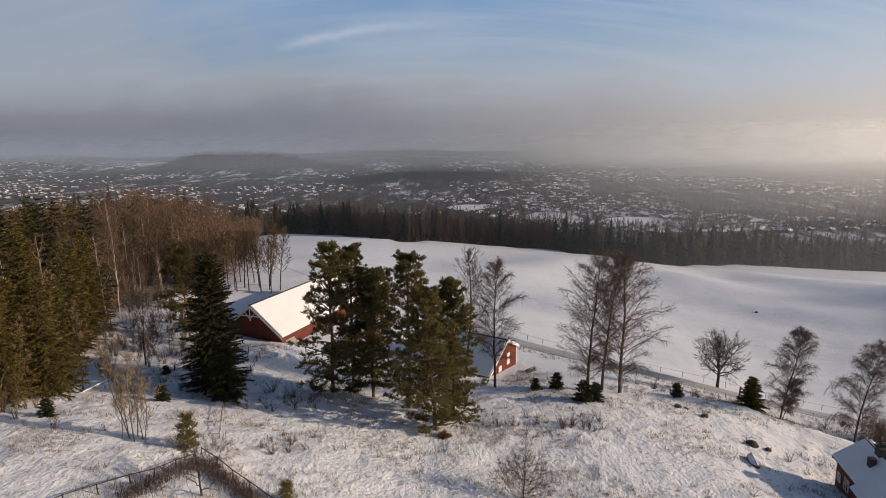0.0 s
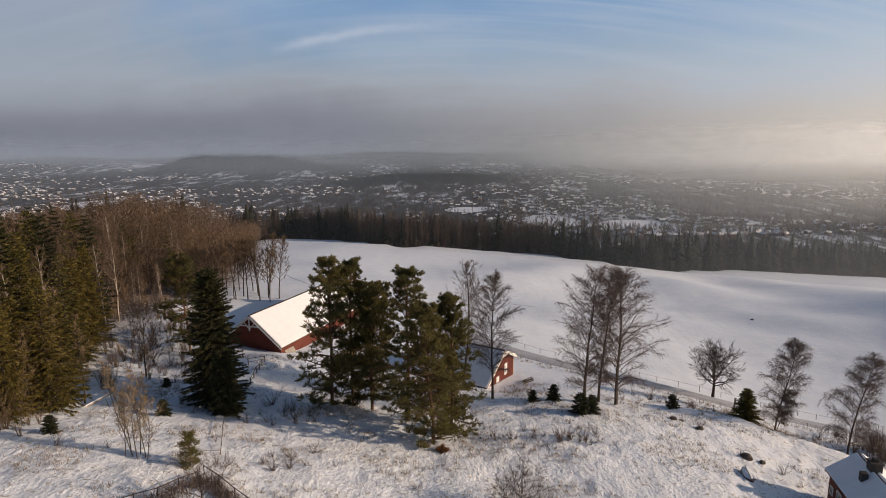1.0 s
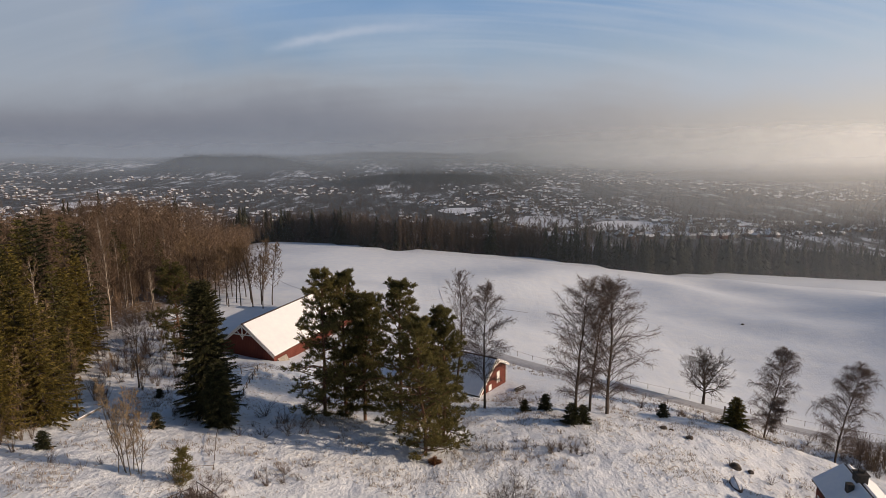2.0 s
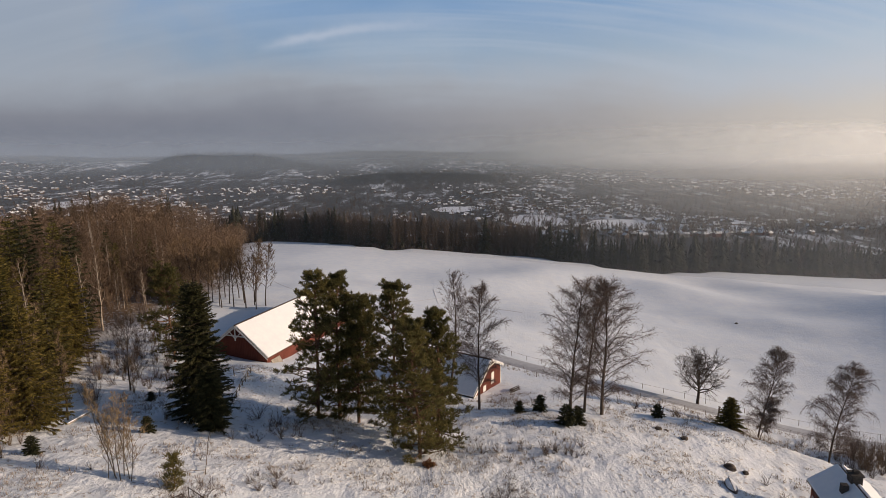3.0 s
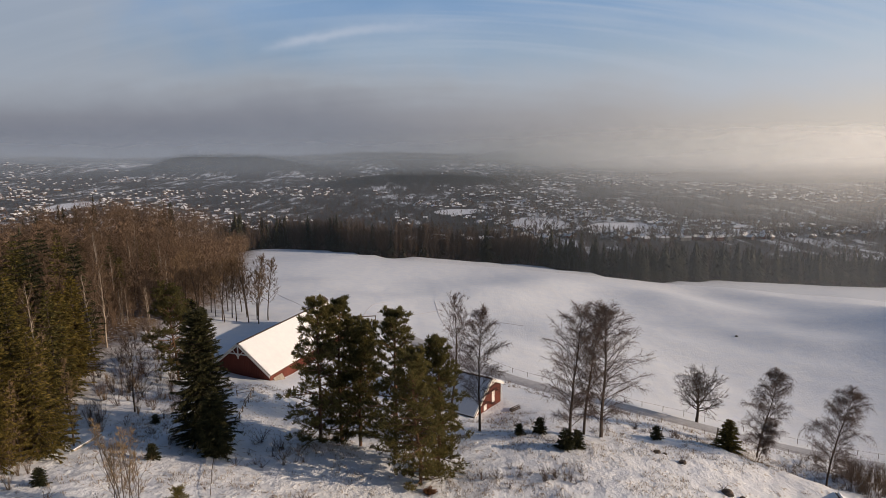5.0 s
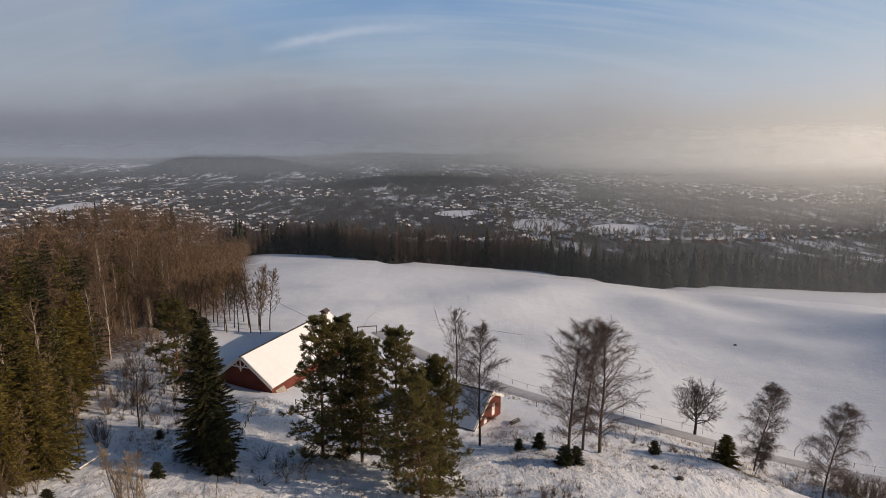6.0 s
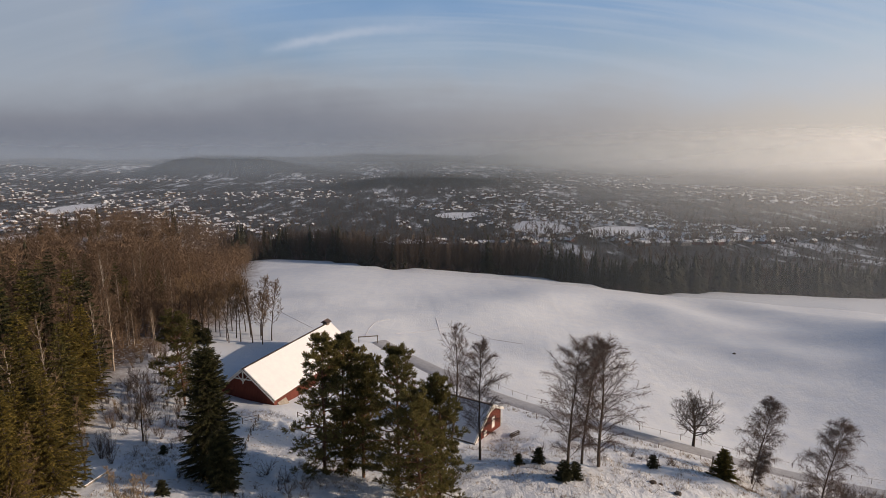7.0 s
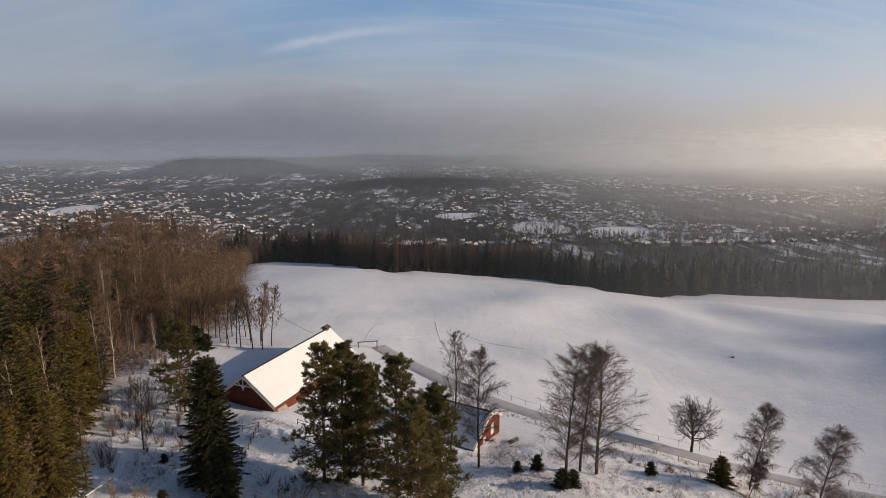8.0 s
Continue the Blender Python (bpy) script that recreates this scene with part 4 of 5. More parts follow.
stand("birch_tree", birch_meshes(51, 18.2, 5.0, 66, 0.12, 0.45, 1.15, 0.014), 19.4, 78.8, "tall leafless birch with fine drooping twigs", names=("trunk", "crown"))
stand("birch_tree", birch_meshes(52, 19.0, 3.2, 46, 0.2, 0.4, 1.4, 0.012), 22.2, 82.0, "slender leafless birch between two broader ones", names=("trunk", "crown"))
stand("birch_tree", birch_meshes(53, 18.8, 5.6, 76, 0.12, 0.4, 1.0, 0.016, (0.06, 0)), 24.5, 81.4, "broad leafless birch with low spreading limbs", names=("trunk", "crown"))
stand("birch_tree", birch_meshes(54, 17.6, 4.0, 56, 0.22, 0.4, 1.2, 0.012), 7.4, 84.0, "leafless birch with drooping twigs beside the shed", names=("trunk", "crown"))
stand("ash_tree", bare_tree_meshes(55, 20.5, 4.8, DARK_BARK, TWIGS, 36, 0.25, 0.0, 1.7, kids=8, fine=8, twig=0.009, limb=0.24, sides=3), 3.4, 92.5, "leafless tree with upright limbs behind the birch", names=("trunk", "crown"))
stand("oak_tree", bare_tree_meshes(56, 8.0, 4.5, DARK_BARK, OAK_TWIGS, 28, 0.34, 0.0, 0.75, kids=17, fine=10, stout=0.04, round_top=True, twig=0.0105, crook=1.4), 49.0, 104.6, "round-crowned leafless oak standing alone beside the road", names=("trunk", "crown"))
stand("birch_tree", birch_meshes(57, 15.0, 3.5, 62, 0.14, 0.75, 1.25, 0.012, (0.03, 0)), 53.6, 92.2, "leafless birch leaning over the road bank", names=("trunk", "crown"))
stand("birch_tree", birch_meshes(58, 7.0, 1.2, 20, 0.3, 0.5, 1.3, 0.009, (0.3, 0)), 49.2, 84.6, "thin leaning young birch on the bank", names=("trunk", "crown"))
stand("birch_tree", birch_meshes(59, 15.2, 3.6, 62, 0.14, 0.75, 1.25, 0.012, (0.06, 0)), 57.5, 80.5, "leafless birch behind the brown house", names=("trunk", "crown"))
stand("apple_tree", bare_tree_meshes(60, 2.7, 3.4, DARK_BARK, OAK_TWIGS, 36, 0.05, 0.0, 0.5, kids=11, fine=5, stout=0.024, round_top=True, twig=0.0065, crook=1.4, limb=0.45), 7.0, 50.2, "low round leafless fruit tree in the meadow", names=("trunk", "crown"))
stand("fruit_tree", bare_tree_meshes(61, 2.9, 2.9, DARK_BARK, TWIGS, 11, 0.2, 0.0, 0.8, kids=8, fine=5, stout=0.03, round_top=True, twig=0.009, crook=1.7, limb=0.55), -17.8, 41.6, "crooked old leafless fruit tree inside the hedge", names=("trunk", "crown"))
stand("bare_tree", bare_tree_meshes(62, 9.4, 4.2, DARK_BARK, OAK_TWIGS, 26, 0.14, 0.0, 1.1, kids=9, fine=8, stout=0.014, round_top=True, limb=0.3, crook=1.2), -41.7, 83.2, "dark spreading leafless tree in a clearing", names=("trunk", "crown"))
for k, (x, y, h) in enumerate(((-26.8, 49.6, 9.0), (-26.3, 49.3, 8.0), (-27.2, 50.0, 8.4), (-26.0, 50.0, 6.5), (-26.6, 50.3, 7.4), (-27.5, 49.4, 6.0), (-25.7, 49.6, 5.4))):
    stand("willow_stem", bare_tree_meshes(70 + k, h, 1.5, GREYWOOD, STRAW, 18, 0.2, 0.0, 1.9, kids=5, fine=4, lean=(-0.3 + 0.08 * k, 0.05), stout=0.0055, limb=0.5), x, y,
          "thin grey leafless stem in a leaning clump", names=("trunk", "crown"), group="clump of leaning stems")

# wood on the hill's flank
decid = [bare_tree_meshes(100 + k, 16.0 + 1.2 * k, 4.2, BIRCH_BARK if k == 3 else DARK_BARK, WOOD_TWIGS, 24, 0.16, 0.0, 1.4, kids=5, fine=8, twig=0.017, cheap=True, sides=3, limb=0.25) for k in range(5)]
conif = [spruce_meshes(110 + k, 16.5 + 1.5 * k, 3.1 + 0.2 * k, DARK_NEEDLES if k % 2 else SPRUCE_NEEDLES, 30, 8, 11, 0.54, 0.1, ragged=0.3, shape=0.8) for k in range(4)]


def wood_edge(y):
    """The wood begins on this side of the hill."""
    return float(np.interp(y, [30, 50, 66, 85, 112, 128, 136, 150, 200, 300], [-41, -41, -44, -54, -63, -64, -60, -57, -62, -82]))


def plant_wood(rng, spots, meshes, name, label, names, group, low=0.8, high=1.15):
    first = [None] * len(meshes)
    for x, y in spots:
        k = rng.randrange(len(meshes))
        s, turn = rng.uniform(low, high) * (float(np.interp(wood_edge(y) - x, [0, 18], [0.5, 1])) if y > 120 else 1.0), rng.uniform(0, 360)
        if first[k] is None:
            first[k] = stand(name, meshes[k], x, y, label, turn=turn, scale=s, names=names, group=group)
        else:
            m = pose(x, y, float(lie(x, y)) - 0.1, 0, 0, turn) @ Matrix.Scale(s, 4)
            ob = copy_thing(first[k], Matrix.Identity(4))
            ob.matrix_world = m


def scatter(rng, inside, x0, x1, y0, y1, count, gap):
    spots = []
    for _ in range(count * 30):
        x, y = rng.uniform(x0, x1), rng.uniform(y0, y1)
        if inside(x, y) and all((x - a) ** 2 + (y - b) ** 2 > gap * gap for a, b in spots):
            spots.append((x, y))
            if len(spots) >= count:
                break
    return spots


rng = random.Random(77)
# spruces whose needle colour holds the sunlight of the wood's edge
golden = [spruce_meshes(130 + k, 17.5 + 1.5 * k, 3.5, SUNLIT_NEEDLES, 38, 9, 16, 0.48, 0.078, ragged=0.36, shape=0.74) for k in range(3)]
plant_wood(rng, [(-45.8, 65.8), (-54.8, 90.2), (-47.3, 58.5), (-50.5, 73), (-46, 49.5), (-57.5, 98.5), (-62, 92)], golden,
           "spruce_tree", "tall spruce with golden-green sunlit needles at the wood's edge", ("trunk", "crown"), "spruces of the wood", 0.86, 1.1)
plant_wood(rng, scatter(rng, lambda x, y: x < wood_edge(y) - 12 and y < 170, -110, -48, 45, 170, 20, 7.0), conif, "spruce_tree", "tall dark spruce among bare birches", ("trunk", "crown"), "spruces of the wood", 0.65, 0.88)
plant_wood(rng, scatter(rng, lambda x, y: -0.82 * y < x < wood_edge(y) - 16, -150, -70, 95, 190, 26, 6.0), conif, "spruce_tree", "dark spruce deep in the brown wood", ("trunk", "crown"), "spruces of the wood", 0.7, 0.98)
plant_wood(rng, [(-55.5, 68), (-57.5, 77), (-59.5, 84), (-53.5, 60), (-60, 63), (-64, 75), (-70, 81)], conif, "spruce_tree", "tall dark spruce at the wood's corner", ("trunk", "crown"), "spruces of the wood", 0.85, 1.05)
for k, (x, y, top) in enumerate(((-72.8, 100, 32.0), (-65.8, 92, 31.4), (-66.8, 100, 31.0), (-65.2, 101, 30.8), (-64.4, 108, 29.2), (-62.5, 109, 28.8), (-52.6, 84, 26.7), (-71.5, 108, 30.5), (-69, 95, 32.2), (-78, 104, 31.5))):
    stand("spruce_tree", conif[k % 4], x, y, "tall dark spruce rising above the birches", turn=67 * k, scale=(top - float(lie(x, y))) / (16.5 + 1.5 * (k % 4)), group="spruces of the wood")
plant_wood(rng, scatter(rng, lambda x, y: wood_edge(y) - 34 < x < wood_edge(y) - (12 if y < 84 else 0), -130, -40, 46, 200, 165, 3.2), decid, "birch_tree", "leafless brown birch in the hillside wood", ("trunk", "crown"), "birches of the wood", 0.68, 1.0)
saplings = [bare_tree_meshes(150 + k, 10.5 + k, 1.5, DARK_BARK, STRAW, 18, 0.2, 0.0, 1.9, kids=5, fine=6, twig=0.012, sides=3, lean=(0.08 * k - 0.06, 0)) for k in range(3)]
plant_wood(rng, [(rng.gauss(-42.3, 1.5), rng.gauss(60.5, 4.0)) for _ in range(9)], saplings, "young_birch", "slender young leafless birch with golden twigs", ("trunk", "crown"), "young birches at the wood's foot", 0.75, 1.15)
plant_wood(rng, [(-43.4, 60.5), (-44.6, 55), (-41.9, 65.2), (-42.6, 57.2), (-46.5, 53), (-41.2, 61.6)], golden[:2], "spruce_tree", "young spruce with golden-green sunlit needles at the wood's foot", ("trunk", "crown"), "spruces of the wood", 0.55, 0.85)
pale = [bare_tree_meshes(140 + k, 16.5 + k, 2.6, PALE_BARK, WOOD_TWIGS, 16, 0.35, 0.0, 1.5, kids=5, fine=6, twig=0.018, cheap=True, sides=4, stout=0.0125) for k in range(2)]
plant_wood(rng, [(-63.5, 128), (-66, 131), (-60.3, 131), (-58.8, 127), (-50.5, 71), (-56.5, 87), (-60.5, 113), (-58, 104), (-68, 122), (-66, 114), (-57, 134)], pale,
           "birch_tree", "slender leafless birch with pale sunlit bark", ("trunk", "crown"), "birches of the wood", 0.85, 1.1)

# ---- far woods beyond the brow ----


def joined(name, template, spots, mat, label, category):
    """Many copies of one triangle template, as one mesh: spots are rows of x, y, z, turn, wide, tall."""
    s = np.asarray(spots, float)
    c, d = np.cos(s[:, 3])[:, None], np.sin(s[:, 3])[:, None]
    t = np.asarray(template, float)
    x = (t[None, :, 0] * c - t[None, :, 1] * d) * s[:, 4:5] + s[:, 0:1]
    y = (t[None, :, 0] * d + t[None, :, 1] * c) * s[:, 4:5] + s[:, 1:2]
    z = t[None, :, 2] * s[:, 5:6] + s[:, 2:3]
    v = np.stack([x, y, z], 2).reshape(-1, 3)
    ob = new(name, mesh_from(name, v, np.arange(len(v)).reshape(-1, 3), mat))
    return tagged(ob, label, category, kind="stuff")


def small_spruce(seed, n=190):
    """A spruce one metre high and wide, of drooping blades."""
    r = np.random.RandomState(seed)
    t = 0.06 + 0.92 * r.rand(n) ** 1.15
    a = r.rand(n) * 6.283
    rad = 0.5 * (1 - t) ** 0.85
    d = np.stack([np.cos(a), np.sin(a), np.zeros(n)], 1)
    root = d * rad[:, None] * 0.15 + np.stack([0 * t, 0 * t, t + 0.03], 1)
    tip = d * (rad * (0.8 + 0.45 * r.rand(n)))[:, None] + np.stack([0 * t, 0 * t, t - 0.05], 1)
    w = np.stack([-np.sin(a), np.cos(a), 0.25 * (r.rand(n) - 0.5)], 1) * (0.03 + 0.16 * rad)[:, None]
    top = np.array([[(-0.025, 0, 0.85), (0.025, 0, 0.85), (0, 0, 1.02)], [(0, -0.025, 0.85), (0, 0.025, 0.85), (0, 0, 1.02)]])
    return np.concatenate([np.stack([root, tip - w, tip + w], 1).reshape(-1, 3), top.reshape(-1, 3)])


def small_bare(seed, n=170, thick=0.011):
    """A leafless tree one metre high and wide, of upright twigs and a stem."""
    r = np.random.RandomState(seed)
    t = 0.25 + 0.6 * r.rand(n)
    a = r.rand(n) * 6.283
    d = np.stack([np.cos(a), np.sin(a), 0 * a], 1)
    rad = 0.5 * np.sin(np.pi * np.clip((t - 0.1) / 0.95, 0, 1)) * np.sqrt(r.rand(n))
    root = d * rad[:, None] * 0.5 + np.stack([0 * t, 0 * t, t], 1)
    tip = d * rad[:, None] * 1.1 + np.stack([0 * t, 0 * t, np.minimum(1.02, t + 0.10 + 0.16 * r.rand(n))], 1)
    w = np.stack([-np.sin(a + 1), np.cos(a + 1), 0 * a], 1) * thick
    stem = [[(-0.02, 0, -0.05), (0.02, 0, -0.05), (0, 0, 0.95)], [(0, -0.02, -0.05), (0, 0.02, -0.05), (0, 0, 0.95)]]
    return np.concatenate([np.stack([root - w, root + w, tip], 1).reshape(-1, 3), np.array(stem).reshape(-1, 3)])


def small_crown(seed, n=220, thick=0.006):
    """A leafless tree one metre high and wide: a stem under a haze of short twigs that point every way."""
    r = np.random.RandomState(seed)
    t = 0.2 + 0.78 * r.rand(n)
    a = r.rand(n) * 6.283
    rad = 0.5 * np.sin(np.pi * np.clip((t - 0.02) / 1.02, 0, 1)) ** 0.7 * np.sqrt(r.rand(n))
    root = np.stack([np.cos(a) * rad, np.sin(a) * rad, t], 1)
    e = r.randn(n, 3) * np.array((0.075, 0.075, 0.02)) + np.stack([np.cos(a) * 0.06, np.sin(a) * 0.06, 0.05 + 0 * a], 1)
    w = np.cross(e, r.randn(n, 3))
    w *= thick / np.linalg.norm(w, axis=1)[:, None]
    stem = [[(-0.02, 0, -0.05), (0.02, 0, -0.05), (0, 0, 0.95)], [(0, -0.02, -0.05), (0, 0.02, -0.05), (0, 0, 0.95)]]
    return np.concatenate([np.stack([root - w, root + w, root + e], 1).reshape(-1, 3), np.array(stem).reshape(-1, 3)])


rng = random.Random(5)


def belt(count, x0, x1, d0, d1, h0, h1, wide, keep=lambda x: True):
    out = []
    while len(out) < count:
        x, d = rng.uniform(x0, x1), d0 + (d1 - d0) * rng.random() ** 1.9
        if keep(x):
            y = float(brow(x)) + d
            h = rng.uniform(h0, h1)
            out.append((x, y, float(lie(x, y)) - 0.4, rng.uniform(0, 6.28), h * wide * rng.uniform(0.8, 1.25), h))
    return out


def dark_stretch(x):
    return rng.random() < (0.9 if x > 52 else 0.8 if -62 < x < -36 or x < -68 else 0.22)


for k in range(3):
    joined("far_spruces", small_spruce(30 + k, 160), belt(460, -95, 400, 2.5, 80, 12.5, 20, 0.40, dark_stretch), FAR_NEEDLES, "dark spruce wood along the far edge of the field", "wood")
    joined("far_birches", small_bare(40 + k, 190, 0.008), belt(270, -100, 350, 2, 90, 12, 19, 0.42, lambda x: x < 52 or rng.random() < 0.05), FAR_TWIGS, "brown leafless wood along the far edge of the field", "wood")
joined("brow_thicket", small_bare(60, 60), belt(600, -85, 370, 0.5, 5, 1.0, 3.5, 1.2), TWIGS, "low bare thicket along the field's edge", "thicket")
joined("undergrowth", small_bare(61, 70, 0.007), [(x, y, float(lie(x, y)), rng.uniform(0, 6.28), rng.uniform(2.5, 5), rng.uniform(2, 6.5)) for x, y in scatter(rng, lambda x, y: wood_edge(y) - 40 < x < wood_edge(y) + 1, -130, -40, 44, 200, 1100, 0.9)],
       WOOD_TWIGS, "brown leafless undergrowth on the floor of the wood", "undergrowth")
joined("inner_birches", small_crown(62, 260, 0.0095), [(x, y, float(lie(x, y)), rng.uniform(0, 6.28), rng.uniform(5, 7.5), rng.uniform(12, 19)) for x, y in scatter(rng, lambda x, y: x < wood_edge(y) - 24, -200, -70, 46, 330, 520, 3.0)],
       WOOD_TWIGS, "brown leafless birches deep in the hillside wood", "wood")
joined("thicket", small_crown(63, 220, 0.009), [(x, y, float(lie(x, y)), rng.uniform(0, 6.28), rng.uniform(3.5, 6), rng.uniform(6, 12)) for x, y in scatter(rng, lambda x, y: wood_edge(y) - 30 < x < wood_edge(y) - (8 if y < 90 else 1.5), -130, -40, 52, 290, 380, 2.2)],
       WOOD_TWIGS, "thick brown leafless young growth inside the wood", "wood")
joined("shoulder_birches", small_crown(64, 170, 0.011), [(x, y, float(lie(x, y)) - 0.3, rng.uniform(0, 6.28), rng.uniform(5, 7.5), rng.uniform(11, 16)) for x, y in scatter(rng, lambda x, y: x < -0.30 * y, -285, -100, 300, 465, 420, 4.2)],
       WOOD_TWIGS, "brown leafless wood on the shoulder of the hill", "wood")
joined("slope_birches", small_crown(50, 150, 0.012), [(x, y, float(lie(x, y)), rng.uniform(0, 6.28), 6, rng.uniform(12, 18)) for x, y in [(rng.uniform(-430, -95), rng.uniform(200, 520)) for _ in range(620)]],
       WOOD_TWIGS, "brown leafless wood on the hill's far flank", "wood")

joined("slope_spruces", small_spruce(51, 120), [(x, y, float(lie(x, y)), rng.uniform(0, 6.28), rng.uniform(5, 7), rng.uniform(13, 20)) for x, y in [(rng.uniform(-430, -150), rng.uniform(210, 500)) for _ in range(110)]],
       FAR_NEEDLES, "dark spruces on the hill's far flank", "wood")

# ---- the town in the valley ----


def density(x, y):
    return noise.noise(Vector((x * 0.0022, y * 0.0022, 9))) + 0.35 * noise.noise(Vector((x * 0.008, y * 0.008, 2)))


def in_clearing(x, y):
    return any(((x - a) / r) ** 2 + ((y - b) / s) ** 2 < 1 for a, b, r, s in CLEARINGS)


def wooded(x, y):
    """The dark hills that stand out of the town."""
    return y > 1750 and x > -1250 and float(lie(x, y)) > -112 and not (y > 3100 and noise.noise(Vector((x * 0.007, y * 0.007, 4))) > 0.0)


def on_lake(x, y):
    return ((x + 1560) / 330) ** 2 + ((y - 3150) / 520) ** 2 < 1


# pale and ochre paints darkened: the fog bank's shade is put into them
PALE = plain("pale_house_paint", (0.17, 0.17, 0.17), (0.32, 0.31, 0.30), 0.5, 0.8)
OCHRE = plain("ochre_house_paint", (0.20, 0.145, 0.09), (0.29, 0.22, 0.15), 0.5, 0.8)
DARKPAINT = plain("dark_house_paint", (0.07, 0.05, 0.045), (0.16, 0.1, 0.08), 0.5, 0.8)


def cottage_meshes(w, d, h, k, mat):
    """Walls with gables and a snowy roof for a small house far off."""
    bm = prism([(-w / 2, -1.5), (w / 2, -1.5), (w / 2, h), (0, h + k), (-w / 2, h)], -d / 2, d / 2)
    walls = bpy.data.meshes.new("wall")
    bm.to_mesh(walls)
    bm.free()
    walls.materials.append(mat)
    e = 0.5
    s = k / (w / 2)
    bm = prism([(-w / 2 - e, h - s * e + 0.02), (0, h + k + 0.02), (w / 2 + e, h - s * e + 0.02), (w / 2 + e, h - s * e + 0.45), (0, h + k + 0.5), (-w / 2 - e, h - s * e + 0.45)], -d / 2 - e, d / 2 + e)
    roof = bpy.data.meshes.new("roof")
    bm.to_mesh(roof)
    bm.free()
    roof.materials.append(SNOW)
    return walls, roof


rng = random.Random(12)
homes = []


def valley_spot():
    """A place on the valley floor, evenly by bearing and by slope of the view from the hill."""
    y = 160 / rng.uniform(0.042, 0.172)
    return rng.uniform(-0.8, 0.8) * y, y


while len(homes) < 2500:
    x, y = valley_spot()
    woods = 0.08 if x > 0.1 * y else 0.0
    if density(x, y) > 0.04 + woods - 0.22 * rng.random() and not in_clearing(x, y) and not wooded(x, y) and not on_lake(x, y):
        homes.append((x, y))
homes.sort(key=lambda p: p[1])
kinds = [cottage_meshes(7, 9, 3.4, 2.2, PALE), cottage_meshes(7, 9.5, 3.8, 2.4, OCHRE), cottage_meshes(7, 9, 3.6, 2.6, DARKPAINT), cottage_meshes(9.5, 18, 4, 1.6, PALE), cottage_meshes(7.5, 10, 4, 2.5, RED)]
words = ["pale wooden house with a snowy roof in the valley", "ochre wooden house with a snowy roof in the valley", "dark wooden house with a snowy roof in the valley",
         "long pale building with a snowy roof in the valley", "red wooden house with a snowy roof in the valley"]
near_homes = [(131, 967), (-322, 960), (412, 1088), (428, 1076), (400, 1098)] + homes[:170]
for i, (x, y) in enumerate(near_homes):
    k = rng.choice((0, 1, 2, 2, 2, 3, 4)) if i > 4 else (0, 0, 1, 1, 0)[i]
    ob = empty("cottage", pose(x, y, float(lie(x, y)), 0, 0, rng.choice((0, 90)) + 35 * noise.noise(Vector((x * 0.004, y * 0.004, 5))) + 20))
    tagged(ob, words[k], "house", "houses of the town")
    under("wall", kinds[k][0], ob)
    under("roof", kinds[k][1], ob)


def roof_and_wall_templates(w, d, h, k):
    a = np.array([(-w, -d, -0.2), (w, -d, -0.2), (w, d, -0.2), (-w, d, -0.2), (-w, -d, h), (w, -d, h), (w, d, h), (-w, d, h), (0, -d, h + k), (0, d, h + k)])
    f = [(0, 1, 5), (0, 5, 4), (1, 2, 6), (1, 6, 5), (2, 3, 7), (2, 7, 6), (3, 0, 4), (3, 4, 7), (4, 5, 8), (6, 7, 9)]
    walls = a[np.array(f).ravel()]
    e = 1.12
    b = np.array([(-w * e, -d * e, h - 0.06), (0, -d * e, h + k), (w * e, -d * e, h - 0.06), (-w * e, d * e, h - 0.06), (0, d * e, h + k), (w * e, d * e, h - 0.06)])
    b[:, 2] += 0.09
    g = [(0, 1, 4), (0, 4, 3), (1, 2, 5), (1, 5, 4)]
    return walls, b[np.array(g).ravel()]


rest = homes[170:]
walls_t, roof_t = roof_and_wall_templates(0.5, 0.65, 0.38, 0.3)
groups = {0: [], 1: [], 2: []}
roofs = []
for x, y in rest:
    w = rng.uniform(4.6, 7.2) * (1.9 if rng.random() < 0.07 else 1)
    row = (x, y, float(lie(x, y)), 0.6 * noise.noise(Vector((x * 0.004, y * 0.004, 5))) + rng.choice((0, 1.57)), w, rng.uniform(5.0, 7.5))
    groups[rng.choice((0, 1, 2, 2))].append(row)
    roofs.append(row)
for k, mat in enumerate((PALE, OCHRE, DARKPAINT)):
    joined("town_house_walls", walls_t, groups[k], mat, "crowd of small wooden houses across the valley", "town")
joined("town_roofs", roof_t, roofs, SNOW, "snow-covered roofs of the town across the valley", "town")

# trees between the houses and on the far slopes
firs, bares = [], []
while len(firs) + len(bares) < 18000:
    x, y = valley_spot() if rng.random() < 0.8 else (0, 0)
    if not y:
        y = rng.uniform(480, 1000)
        x = rng.uniform(-0.82, 0.82) * y
    if in_clearing(x, y) and not (150 < x < 260 and rng.random() < 0.5) or on_lake(x, y):
        continue
    dn = density(x, y)
    if dn > -0.05 and y > 900 and rng.random() > (0.6 if x < 0.1 * y else 0.85):
        continue
    row = (x, y, float(lie(x, y)) - 0.5, rng.uniform(0, 6.28), rng.uniform(5, 8.5), rng.uniform(9, 17) * (1.4 if x > 0.1 * y else 1.1))
    (firs if dn < -0.05 and rng.random() < 0.55 or rng.random() < 0.22 else bares).append(row)
cover = []
while len(cover) < 3000:
    x, y = rng.uniform(-1250, 420), rng.uniform(1750, 3900)
    if wooded(x, y):
        cover.append((x, y, float(lie(x, y)) - 1, rng.uniform(0, 6.28), rng.uniform(9, 16), rng.uniform(8, 16)))
